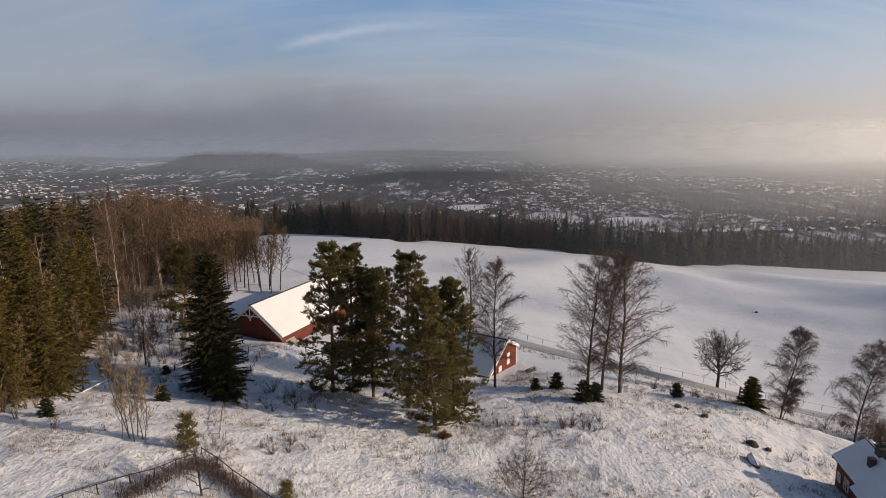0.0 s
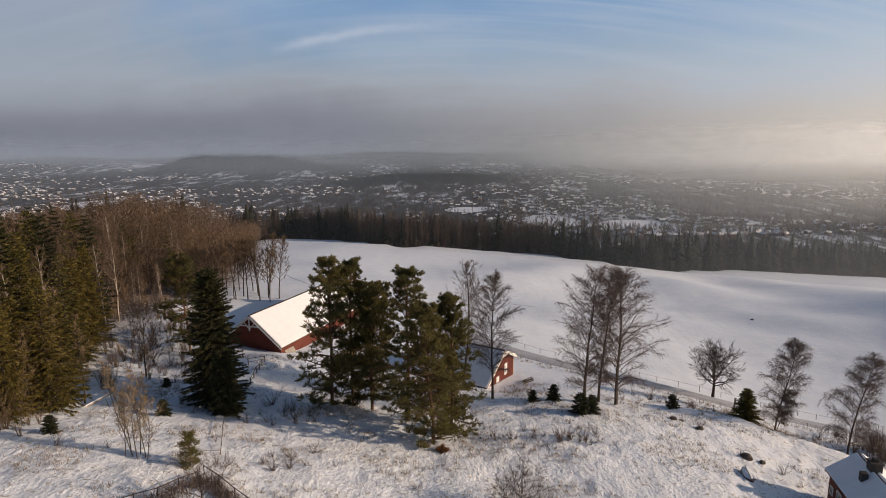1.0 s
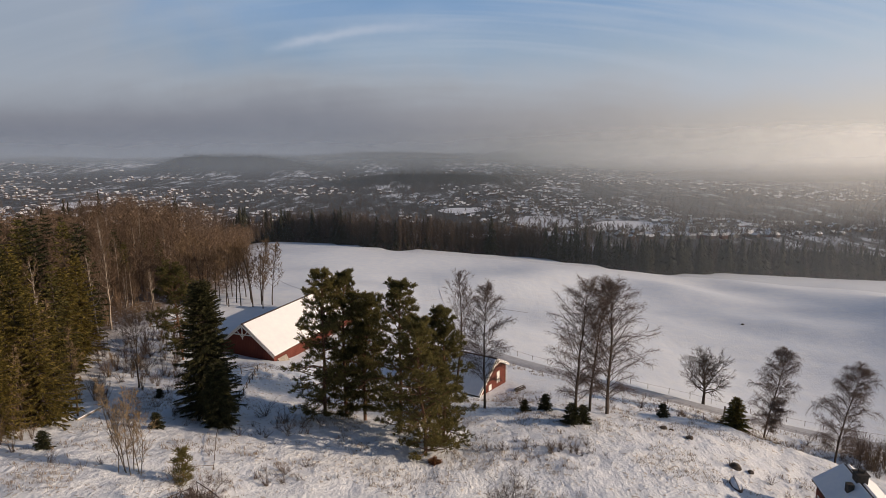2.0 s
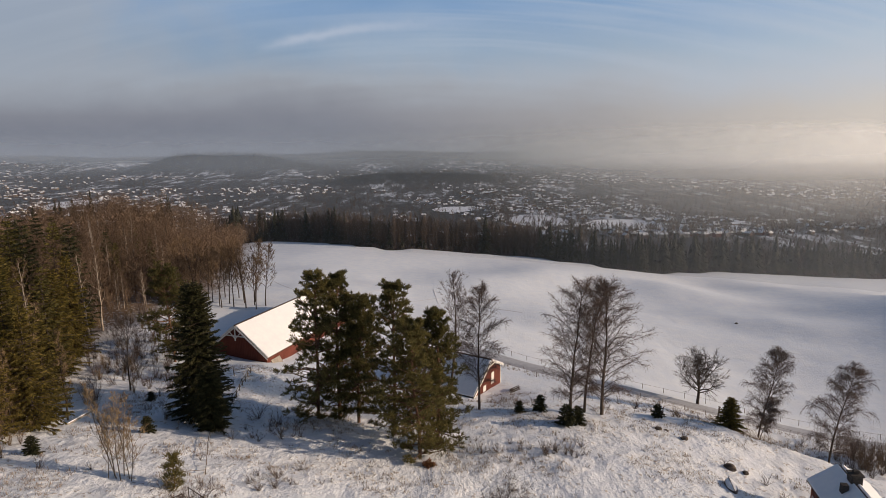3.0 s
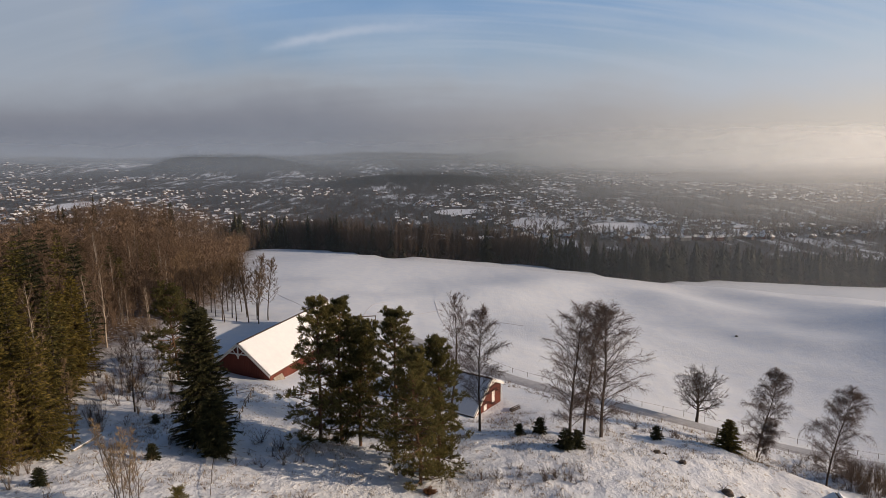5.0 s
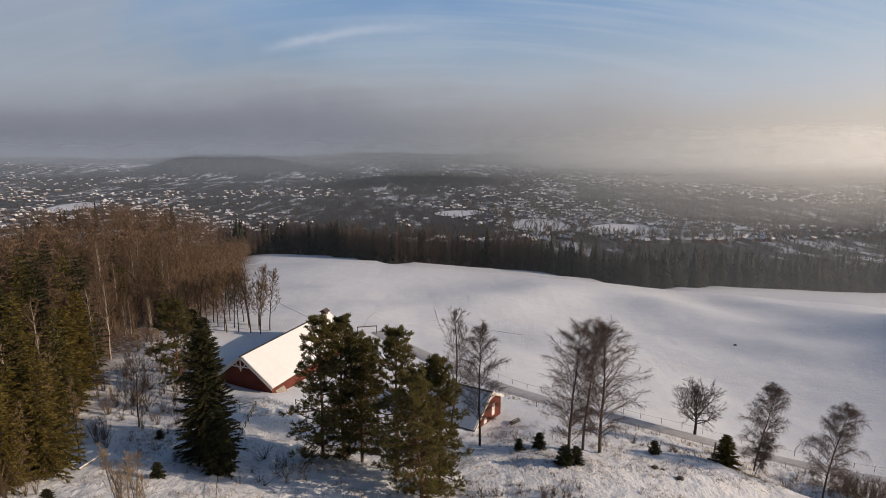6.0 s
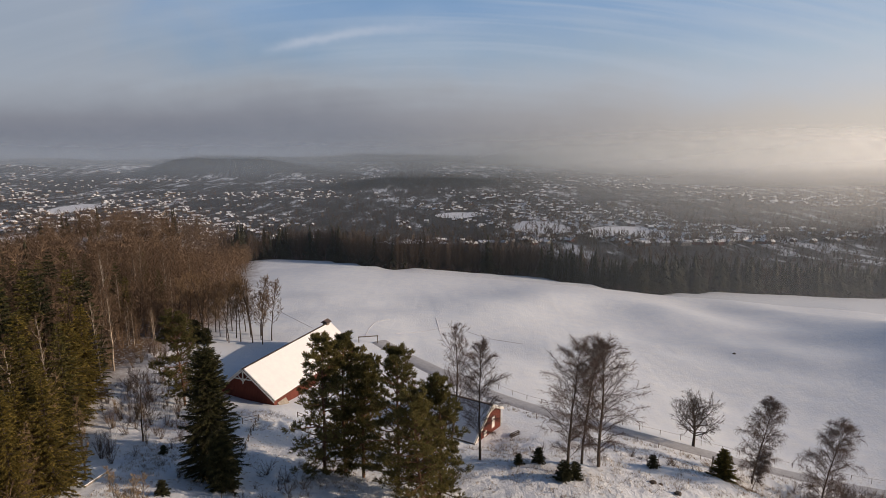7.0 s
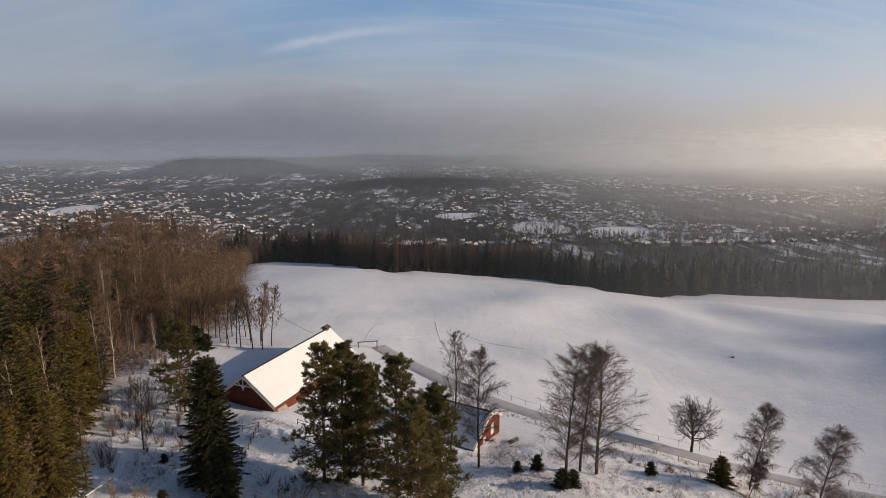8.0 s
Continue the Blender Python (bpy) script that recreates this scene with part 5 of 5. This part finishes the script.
joined("hill_spruces", small_spruce(73, 16), cover, FAR_NEEDLES, "dark wood on the hills beyond the town", "wood")
joined("valley_spruces", small_spruce(71, 14), firs, FAR_NEEDLES, "dark conifers scattered through the valley town", "wood")
joined("valley_birches", small_bare(72, 13, 0.075), [(*r[:4], r[4] * 1.3, r[5] * 0.8) for r in bares], FAR_TWIGS, "bare trees scattered through the valley town", "wood")

# ---- the meadow in front: bushes, grass, fences and loose things ----


def bush_meshes(seed, height, spread_r, stems, twig_mat, fine=7, twig=0.009):
    """A leafless bush: a sheaf of stems from one root with fine side twigs."""
    rng = random.Random(seed)
    wood, thin = [], []
    for i in range(stems):
        a = rng.uniform(0, 6.283)
        d = Vector((math.cos(a) * rng.uniform(0.1, 1) * spread_r / height, math.sin(a) * rng.uniform(0.1, 1) * spread_r / height, 1)).normalized()
        p, r = Vector((rng.gauss(0, 0.12), rng.gauss(0, 0.12), -0.1)), 0.009 + 0.0035 * height
        ln = height * rng.uniform(0.55, 1.05)
        for k in range(4):
            d = (d + wobble(rng, 0.12)).normalized()
            q = p + d * ln / 4
            wood.append((p, q, r * (1 - k * 0.22), r * (1 - (k + 1) * 0.22)))
            p = q
            for _ in range(fine):
                e = (d + wobble(rng, 0.5)).normalized()
                s = e.cross(wobble(rng, 1)).normalized() * twig
                o = p - d * ln / 4 * rng.random()
                thin.append((*o, *(o + e * ln * rng.uniform(0.12, 0.3)), *s))
    return tubes("stem", wood, DARK_BARK, 3), blades("crown", thin, twig_mat)


def grass_tufts(seed, spots, blades_each, height, mat, label, name="dry_grass"):
    r = np.random.RandomState(seed)
    s = np.asarray(spots, float)
    n = blades_each
    root = np.repeat(s, n, 0) + np.concatenate([r.randn(len(s) * n, 2) * 0.16, np.zeros((len(s) * n, 1))], 1)
    e = np.concatenate([r.randn(len(root), 2) * 0.35, np.ones((len(root), 1))], 1)
    tip = root + e * (height * (0.5 + 0.8 * r.rand(len(root), 1)))
    a = r.rand(len(root)) * 6.283
    w = np.stack([np.cos(a), np.sin(a), 0 * a], 1) * 0.016
    ob = new(name, blades(name, np.concatenate([root, tip, w], 1), mat))
    return tagged(ob, label, "grass", kind="stuff")


def on_ground(x, y, up=0.0):
    return (x, y, float(lie(x, y)) + relief(x, y) + up)


rng = random.Random(31)
spots = []
while len(spots) < 7000:
    x, y = rng.uniform(-42, 50), rng.uniform(38, 97)
    if noise.noise(Vector((x * 0.12, y * 0.16, 4))) + 0.35 * noise.noise(Vector((x * 0.5, y * 0.5, 1))) > 0.2 - 0.18 * rng.random():
        spots.append(on_ground(x, y, -0.05))
grass_tufts(1, spots, 8, 0.36, STRAW, "dead yellow grass sticking out of the snow")
spots = []
while len(spots) < 420:
    x = rng.uniform(14, 90)
    y = float(np.interp(x, [14, 22, 32, 44, 56, 68, 80, 90], [112, 106.5, 102, 98.5, 96.5, 93.5, 89, 85])) + rng.gauss(0, 0.9)
    spots.append(on_ground(x, y, -0.05))
grass_tufts(2, spots, 9, 0.6, STRAW, "tall dry grass along the road's edge", "roadside_grass")

spots = []
while len(spots) < 520:
    x, y = rng.uniform(46, 66), rng.uniform(80, 96)
    if noise.noise(Vector((x * 0.2, y * 0.2, 7))) > 0.05 - 0.3 * rng.random() and y < 97 - 0.35 * (x - 46):
        spots.append(on_ground(x, y, -0.05))
grass_tufts(3, spots, 10, 0.55, STRAW, "thick yellow grass in the hollow beside the road", "hollow_grass")

bushes = [bush_meshes(200 + k, 1.05 + 0.25 * k, 1.3 + 0.15 * k, 9 + k, (TWIGS, BROWN_TWIGS)[k % 2]) for k in range(5)]
spots = [(-22.5, 57.0, 0.8), (-16.5, 53.5, 0.9), (-14.2, 52.5, 0.7), (-15.0, 55.5, 0.8), (-12.8, 57.5, 0.9), (-20.0, 66.0, 1.3), (-17.5, 68.0, 1.5), (-18.5, 71.5, 1.4), (-15.8, 69.5, 1.2), (-21.5, 74.0, 1.3),
         (-9.5, 55.5, 0.6), (-6.2, 61.0, 0.7), (9.2, 64.5, 0.8), (13.8, 66.5, 1.0), (15.2, 67.5, 0.9), (5.8, 70.5, 0.9), (7.8, 73.0, 0.7), (4.5, 66.8, 0.7), (11.2, 69.5, 0.6), (17.2, 66.0, 0.6),
         (28.0, 90.5, 1.1), (30.2, 91.0, 1.3), (32.5, 90.0, 1.2), (36.0, 88.5, 1.3), (38.5, 88.0, 1.1), (27.0, 86.5, 0.8), (34.2, 84.8, 1.2), (40.6, 85.8, 0.8), (33.9, 75.6, 0.8), (36.4, 69.0, 0.7), (33.4, 72.0, 0.6),
         (56.5, 88.0, 1.2), (59.5, 90.0, 1.3), (61.5, 84.5, 1.5), (62.0, 79.5, 1.8), (60.0, 77.0, 1.8), (63.5, 82.0, 1.8), (64.0, 77.5, 2.0), (58.5, 73.5, 1.6), (40.2, 66.5, 0.9), (41.2, 64.0, 0.9),
         (21.5, 49.5, 0.9), (24.0, 52.0, 1.1), (26.5, 50.0, 0.9), (30.0, 55.0, 0.9), (35.5, 58.5, 0.9), (-33.0, 78.5, 0.9), (-35.5, 74.0, 0.8), (-31.5, 70.5, 0.9), (-36.6, 80.5, 1.0), (-44.0, 90.0, 1.4), (-46.5, 95.5, 1.5),
         (-40.0, 77.0, 1.0), (-45.5, 86.0, 1.4), (-48.0, 101.0, 1.5), (-43.0, 98.5, 1.3), (-28.6, 66.5, 0.7), (-29.5, 50.5, 0.6), (-33.6, 50.0, 0.8), (13.0, 86.5, 0.8), (15.8, 88.0, 0.8), (11.6, 89.5, 0.8), (17.6, 88.2, 0.9)]
thicket = random.Random(8)
for cx, cy, sx, sy, n in ((15, 67.5, 4.5, 3.0, 26), (8, 66.5, 3.0, 2.5, 10), (-15, 54, 3.0, 2.5, 12), (-18.5, 69, 3.2, 3.5, 14), (36, 89, 5.0, 1.4, 14), (-34, 76, 3.0, 3.5, 8), (61, 81, 2.5, 4.0, 12)):
    spots += [(thicket.gauss(cx, sx / 1.6), thicket.gauss(cy, sy / 1.6), thicket.uniform(0.45, 0.9)) for _ in range(n)]
made = [None] * len(bushes)
for i, (x, y, s) in enumerate(spots):
    k = i % len(bushes)
    x0, y0, z0 = on_ground(x, y)
    if made[k] is None:
        made[k] = stand("bush", bushes[k], x, y, "small leafless bush standing in the snow", "bush", turn=37 * i, scale=s, names=("stem", "crown"), group="bushes of the meadow")
    else:
        copy_thing(made[k], Matrix.Identity(4)).matrix_world = pose(x0, y0, z0, 0, 0, 37 * i) @ Matrix.Scale(s, 4)

# taller brush along the wood's foot, in the clearing and on the road bank
brush = [bush_meshes(220 + k, 3.4 + 0.5 * k, 1.3, 13, (STRAW, BROWN_TWIGS, TWIGS)[k], 9, 0.012) for k in range(3)]
spots = []
for cx, cy, sx, sy, n, low, high in ((-41.5, 57, 1.8, 3.5, 10, 0.35, 0.7), (-44.5, 76, 2.0, 3.5, 9, 0.6, 1.0), (-50, 99, 4.0, 6.5, 30, 0.45, 0.95),
                                     (-45.5, 112, 4.5, 5.0, 26, 0.5, 1.0), (-46, 97, 4.0, 4.0, 22, 0.4, 0.85), (-56, 119, 4.0, 4.5, 16, 0.6, 1.1), (-36.5, 88, 3.5, 4.0, 12, 0.35, 0.7), (66.5, 86, 1.8, 3.0, 20, 0.6, 1.0), (65, 81, 2.5, 4.0, 24, 0.5, 0.9)):
    spots += [(thicket.gauss(cx, sx), thicket.gauss(cy, sy), thicket.uniform(low, high), cx > 0) for _ in range(n)]
made = {}
for i, (x, y, s, bank) in enumerate(spots):
    k = (1 + i % 2) if bank else i % 3
    if (k, bank) not in made:
        made[k, bank] = stand("tall_bush", brush[k], x, y, "dense brown leafless bush on the road bank" if bank else "tall leafless bush at the foot of the wood", "bush", turn=53 * i, scale=s, names=("stem", "crown"), group="tall bushes")
    else:
        copy_thing(made[k, bank], Matrix.Identity(4)).matrix_world = pose(*on_ground(x, y), 0, 0, 53 * i) @ Matrix.Scale(s, 4)

# small evergreens
seedling = spruce_meshes(300, 2.0, 0.85, DARK_NEEDLES, 14, 7, 40, 0.3, 0.045)
for i, (x, y, s) in enumerate(((-36.4, 53.6, 0.9), (-30.7, 64.0, 1.0), (-36.8, 78.6, 0.7), (12.8, 81.3, 0.9), (15.9, 82.2, 1.2), (33.9, 84.8, 1.1), (18.2, 75.6, 1.5), (19.9, 76.4, 1.3))):
    stand("spruce_seedling", seedling, x, y, "knee-high dark spruce seedling in the snow" if s < 1.1 else "small bushy dark spruce in the snow", turn=50 * i, scale=s, group="small evergreens")

# rusty bracken under the nearest pine
rust = leafy("rusty_bracken", (0.16, 0.07, 0.03), (0.34, 0.17, 0.07))
stand("bracken", bush_meshes(311, 0.9, 2.8, 110, rust, 9, 0.026), 0.0, 62.6, "rust-brown heap of dead bracken under a pine", "bracken", names=("stem", "crown"), sink=0.0)


def fence(name, line, gap, height, rails, label, rail_r=0.035, post_r=0.055, mat=None):
    """Posts and rails along a line; posts lean a little."""
    mat = mat or GREYWOOD
    rng = random.Random(len(line) * 7 + int(height * 10))
    pts = []
    for (x0, y0), (x1, y1) in zip(line, line[1:]):
        n = max(1, round(math.hypot(x1 - x0, y1 - y0) / gap))
        pts += [(x0 + (x1 - x0) * k / n, y0 + (y1 - y0) * k / n) for k in range(n)]
    pts.append(line[-1])
    f = empty(name, pose(*on_ground(*pts[0])))
    tagged(f, label, "fence")
    o = Vector(on_ground(*pts[0]))
    feet = [Vector(on_ground(*p)) - o for p in pts]
    tops = [q + Vector((rng.gauss(0, 0.05), rng.gauss(0, 0.05), height * rng.uniform(0.9, 1.1))) for q in feet]
    for q, t in zip(feet, tops):
        part("post", beam(q - Vector((0, 0, 0.4)), t, post_r), mat, f)
    for k in range(rails):
        s = (k + 1) / rails - 0.08
        for i in range(len(feet) - 1):
            part("rail", beam(feet[i].lerp(tops[i], s), feet[i + 1].lerp(tops[i + 1], s), rail_r), mat, f)
    return f


fence("garden_fence", [(-20.3, 46.9), (-22.8, 41.4), (-25.2, 37.4), (-26.7, 34.6)], 2.2, 0.8, 1, "low dark rail fence at the garden's edge", 0.028, 0.035, DARKWOOD)
fence("garden_fence", [(-20.2, 48.0), (-16.8, 45.2), (-13.2, 42.3), (-9.5, 39.0)], 2.2, 0.8, 1, "low dark rail fence beside the hedge", 0.028, 0.035, DARKWOOD)
fence("paddock_fence", [(-22.3, 51.9), (-20.7, 53.2), (-22.4, 58.5), (-24.2, 64.5)], 2.4, 0.6, 1, "short rickety wooden fence in the meadow", 0.02, 0.03)
fence("barn_fence", [(-29.5, 90.5), (-27.5, 92.0), (-26.9, 86.0), (-26.4, 79.5)], 2.2, 1.0, 2, "weathered wooden fence running to the barn", 0.03)
fence("wire_fence", [(9, 125), (17, 118.5), (28, 112.5), (40, 108), (55, 105.5), (70, 102), (85, 96)], 3.4, 1.0, 1, "thin post and wire fence along the road", 0.01, 0.032)
fence("wire_fence", [(20, 107), (30, 102.6), (44, 98.6), (58, 96.4), (70, 93)], 3.4, 0.9, 1, "thin wire fence at the road's near edge", 0.01, 0.032)
fence("field_fence", [(-22.5, 98.0), (-17, 96.5), (-12, 96), (-6, 96.8)], 2.4, 1.0, 2, "weathered rail fence beside the barn", 0.03)


def hedge(line, wide, height, count, label):
    """A clipped leafless hedge: dense short twigs along a line."""
    rng = random.Random(91)
    thin, wood = [], []
    o = Vector(on_ground(*line[0]))
    for (x0, y0), (x1, y1) in zip(line, line[1:]):
        t = Vector((x1 - x0, y1 - y0, 0))
        nrm = Vector((-t.y, t.x, 0)).normalized()
        for _ in range(count):
            s = rng.random()
            x, y = x0 + t.x * s + nrm.x * rng.gauss(0, wide / 3), y0 + t.y * s + nrm.y * rng.gauss(0, wide / 3)
            p = Vector(on_ground(x, y)) - o + Vector((0, 0, rng.random() * height * 0.6))
            d = (UP + wobble(rng, 0.9)).normalized()
            thin.append((*p, *(p + d * height * rng.uniform(0.3, 0.6)), *(d.cross(wobble(rng, 1)).normalized() * 0.014)))
            if rng.random() < 0.12:
                b = Vector(on_ground(x, y)) - o
                wood.append((b - UP * 0.1, b + UP * height * 0.7 + wobble(rng, 0.12), 0.02, 0.008))
    h = empty("hedge", Matrix.Translation(o))
    tagged(h, label, "hedge")
    tagged(under("stem", tubes("stem", wood, DARK_BARK, 3), h), kind="stuff")
    under("crown", blades("crown", thin, TWIGS), h)


hedge([(-19.9, 47.0), (-21.2, 43.2), (-22.0, 39.0)], 1.6, 0.9, 1100, "brown leafless hedge inside the garden fence")
hedge([(-19.6, 46.6), (-16.4, 43.9), (-13.4, 41.2)], 2.0, 1.0, 1300, "thick brown leafless hedge at the garden corner")


def build_boat():
    """A small upturned boat with snow on its bottom."""
    b = empty("rowing_boat", pose(34.6, 63.8, float(lie(34.6, 63.8)) + relief(34.6, 63.8) + 0.02, 0, 0, -13))
    tagged(b, "small dark upturned rowing boat with snow on it", "boat")
    def shell(k, lift, z0):
        bm = bmesh.new()
        rings = []
        for i in range(11):
            y = -1.45 + 2.9 * i / 10
            w = (0.62 * (1 - abs((y - 0.15) / 1.75) ** 2.4) + 0.03) * k
            hgt = (0.42 - 0.06 * abs(y)) * k + lift
            rings.append([bm.verts.new((w * math.cos(a), y * k, z0 + (hgt - z0) * math.sin(a) ** 0.8)) for a in [math.pi * j / 8 for j in range(9)]])
        for r0, r1 in zip(rings, rings[1:]):
            for a0, a1, b1, b0 in zip(r0, r0[1:], r1[1:], r1):
                bm.faces.new((a0, a1, b1, b0))
        bm.faces.new(rings[0])
        bm.faces.new(rings[-1][::-1])
        bmesh.ops.recalc_face_normals(bm, faces=bm.faces[:])
        return bm
    part("hull", shell(1.0, 0.0, -0.05), TILE, b, "dark tarred hull")
    part("snow_cover", shell(0.86, 0.13, 0.22), SNOW, b, "cap of snow")
    part("keel", box(-0.03, 0.03, -1.5, 1.5, 0.4, 0.5, 0.01), GREYWOOD, b)


build_boat()


def rock(x, y, r, seed, label):
    bm = bmesh.new()
    bmesh.ops.create_icosphere(bm, subdivisions=3, radius=r)
    for v in bm.verts:
        v.co *= 1 + 0.35 * noise.noise(v.co * (1.3 / r) + Vector((seed, 0, 0)))
        v.co.z *= 0.55
    me = bpy.data.meshes.new("rock")
    bm.to_mesh(me)
    bm.free()
    me.materials.append(ROCK)
    ob = new("rock", me)
    ob.matrix_world = pose(*on_ground(x, y, r * 0.1), 0, 0, seed * 40)
    tagged(ob, label, "rock")


ROCK = plain("bare_rock", (0.05, 0.042, 0.036), (0.15, 0.12, 0.095), 3.0, 0.9, strength=0.6, dist=0.1)
rock(37.0, 68.9, 0.7, 1, "dark bare rock showing through the snow")
rock(33.9, 75.2, 0.5, 2, "dark boulder half covered by snow")
rock(31.4, 78.0, 0.5, 3, "low dark boulder on the snowy knoll")
rock(32.4, 77.6, 0.3, 4, "small dark stone on the snowy knoll")
rock(38.6, 68.2, 0.4, 5, "small stone beside a larger rock")
rock(87.0, 165.6, 0.45, 6, "single dark stone out on the field")

pole = empty("pole", pose(44.2, 87.4, float(lie(44.2, 87.4)) - 0.3))
tagged(pole, "leaning dark wooden pole on the road bank", "pole")
part("shaft", beam((0, 0, 0), (0.25, 0, 3.2), 0.09), GREYWOOD, pole)
part("cap", beam((0.25, 0, 3.2), (0.26, 0, 3.34), 0.13), METAL, pole)

log = empty("fallen_trunk", pose(*on_ground(-39.8, 65.6, 0.15), 0, 0, -15))
tagged(log, "fallen birch trunk with snow along it", "log")
part("trunk", beam((-0.3, -3.6, 0.0), (0.2, 3.4, 0.25), 0.09), BIRCH_BARK, log)
part("snow_cover", beam((-0.3, -3.5, 0.15), (0.2, 3.3, 0.39), 0.05), SNOW, log)

frame_ob = empty("timber_frame", pose(*on_ground(-14.5, 140.0), 0, 0, 10))
tagged(frame_ob, "low dark timber goal frame at the field's edge", "frame")
for x in (-2.2, 2.2):
    part("post", beam((x, 0, -0.3), (x, 0, 1.7), 0.1), GREYWOOD, frame_ob)
part("crossbar", beam((-2.4, 0, 1.7), (2.4, 0, 1.7), 0.1), GREYWOOD, frame_ob)

# stand of tall bare trees between barn and field
slim = [bare_tree_meshes(400 + k, 12.0 + k, 3.6, DARK_BARK, BROWN_TWIGS, 22, 0.3, 0.0, 1.2, kids=7, fine=9, twig=0.016, cheap=True, sides=3) for k in range(3)]
first = [None] * 3
for i, (x, y) in enumerate(((-48.5, 138), (-46, 135), (-44.6, 137.5), (-43, 135.2), (-41.5, 138.2), (-40.2, 134.8), (-38.8, 136.8), (-36.3, 136.6), (-50.5, 141), (-47, 142), (-43.8, 142), (-52, 137), (-55, 138), (-57, 135.5), (-54, 142.5), (-56.5, 141), (-45.2, 133.8), (-42.2, 140.4), (-50, 135), (-39.4, 139.6), (-37.8, 134.2))):
    k = i % 3
    s = (0.85, 1.0, 0.92, 1.05)[i % 4]
    if first[k] is None:
        first[k] = stand("alder_tree", slim[k], x, y, "tall thin leafless alder at the field's corner", turn=61 * i, scale=s, group="alders at the field's corner")
    else:
        copy_thing(first[k], Matrix.Identity(4)).matrix_world = pose(x, y, float(lie(x, y)) - 0.1, 0, 0, 61 * i) @ Matrix.Scale(s, 4)
for x, y, s in ((-52.5, 133.5, 2.4), (-49.5, 131.8, 1.8)):
    stand("spruce_seedling", seedling, x, y, "small dark spruce at the field's corner", scale=s, group="small evergreens")

# tracks across the field
ribbon("trail", [(2, 172), (3.0, 158), (4.0, 148), (7.5, 135), (9.5, 126)], 0.55, TRACK, 0.05, "narrow trodden track across the snowy field", "track")
ribbon("farm_track", [(-58, 122), (-50, 126), (-44, 122), (-41.5, 114), (-39, 104)], 3.2, SNOW, 0.12, "snowy farm track behind the barn", "track")
ribbon("trail", [(-48.8, 179.7), (-39.6, 163.7), (-33.4, 153.9), (-28.4, 147.2)], 0.4, TRACK, 0.05, "faint animal track across the snowy field", "track")
ribbon("trail", [(-15.7, 145.2), (-15.6, 153.5), (-14.5, 161.3), (-10.8, 165.9)], 0.4, TRACK, 0.05, "faint curved track near the barn", "track")
ribbon("trail", [(-8.5, 151.2), (0.2, 160.9), (6.6, 166.4), (15.4, 158.0), (25.5, 154.0)], 0.4, TRACK, 0.05, "faint track that crosses the open field", "track")
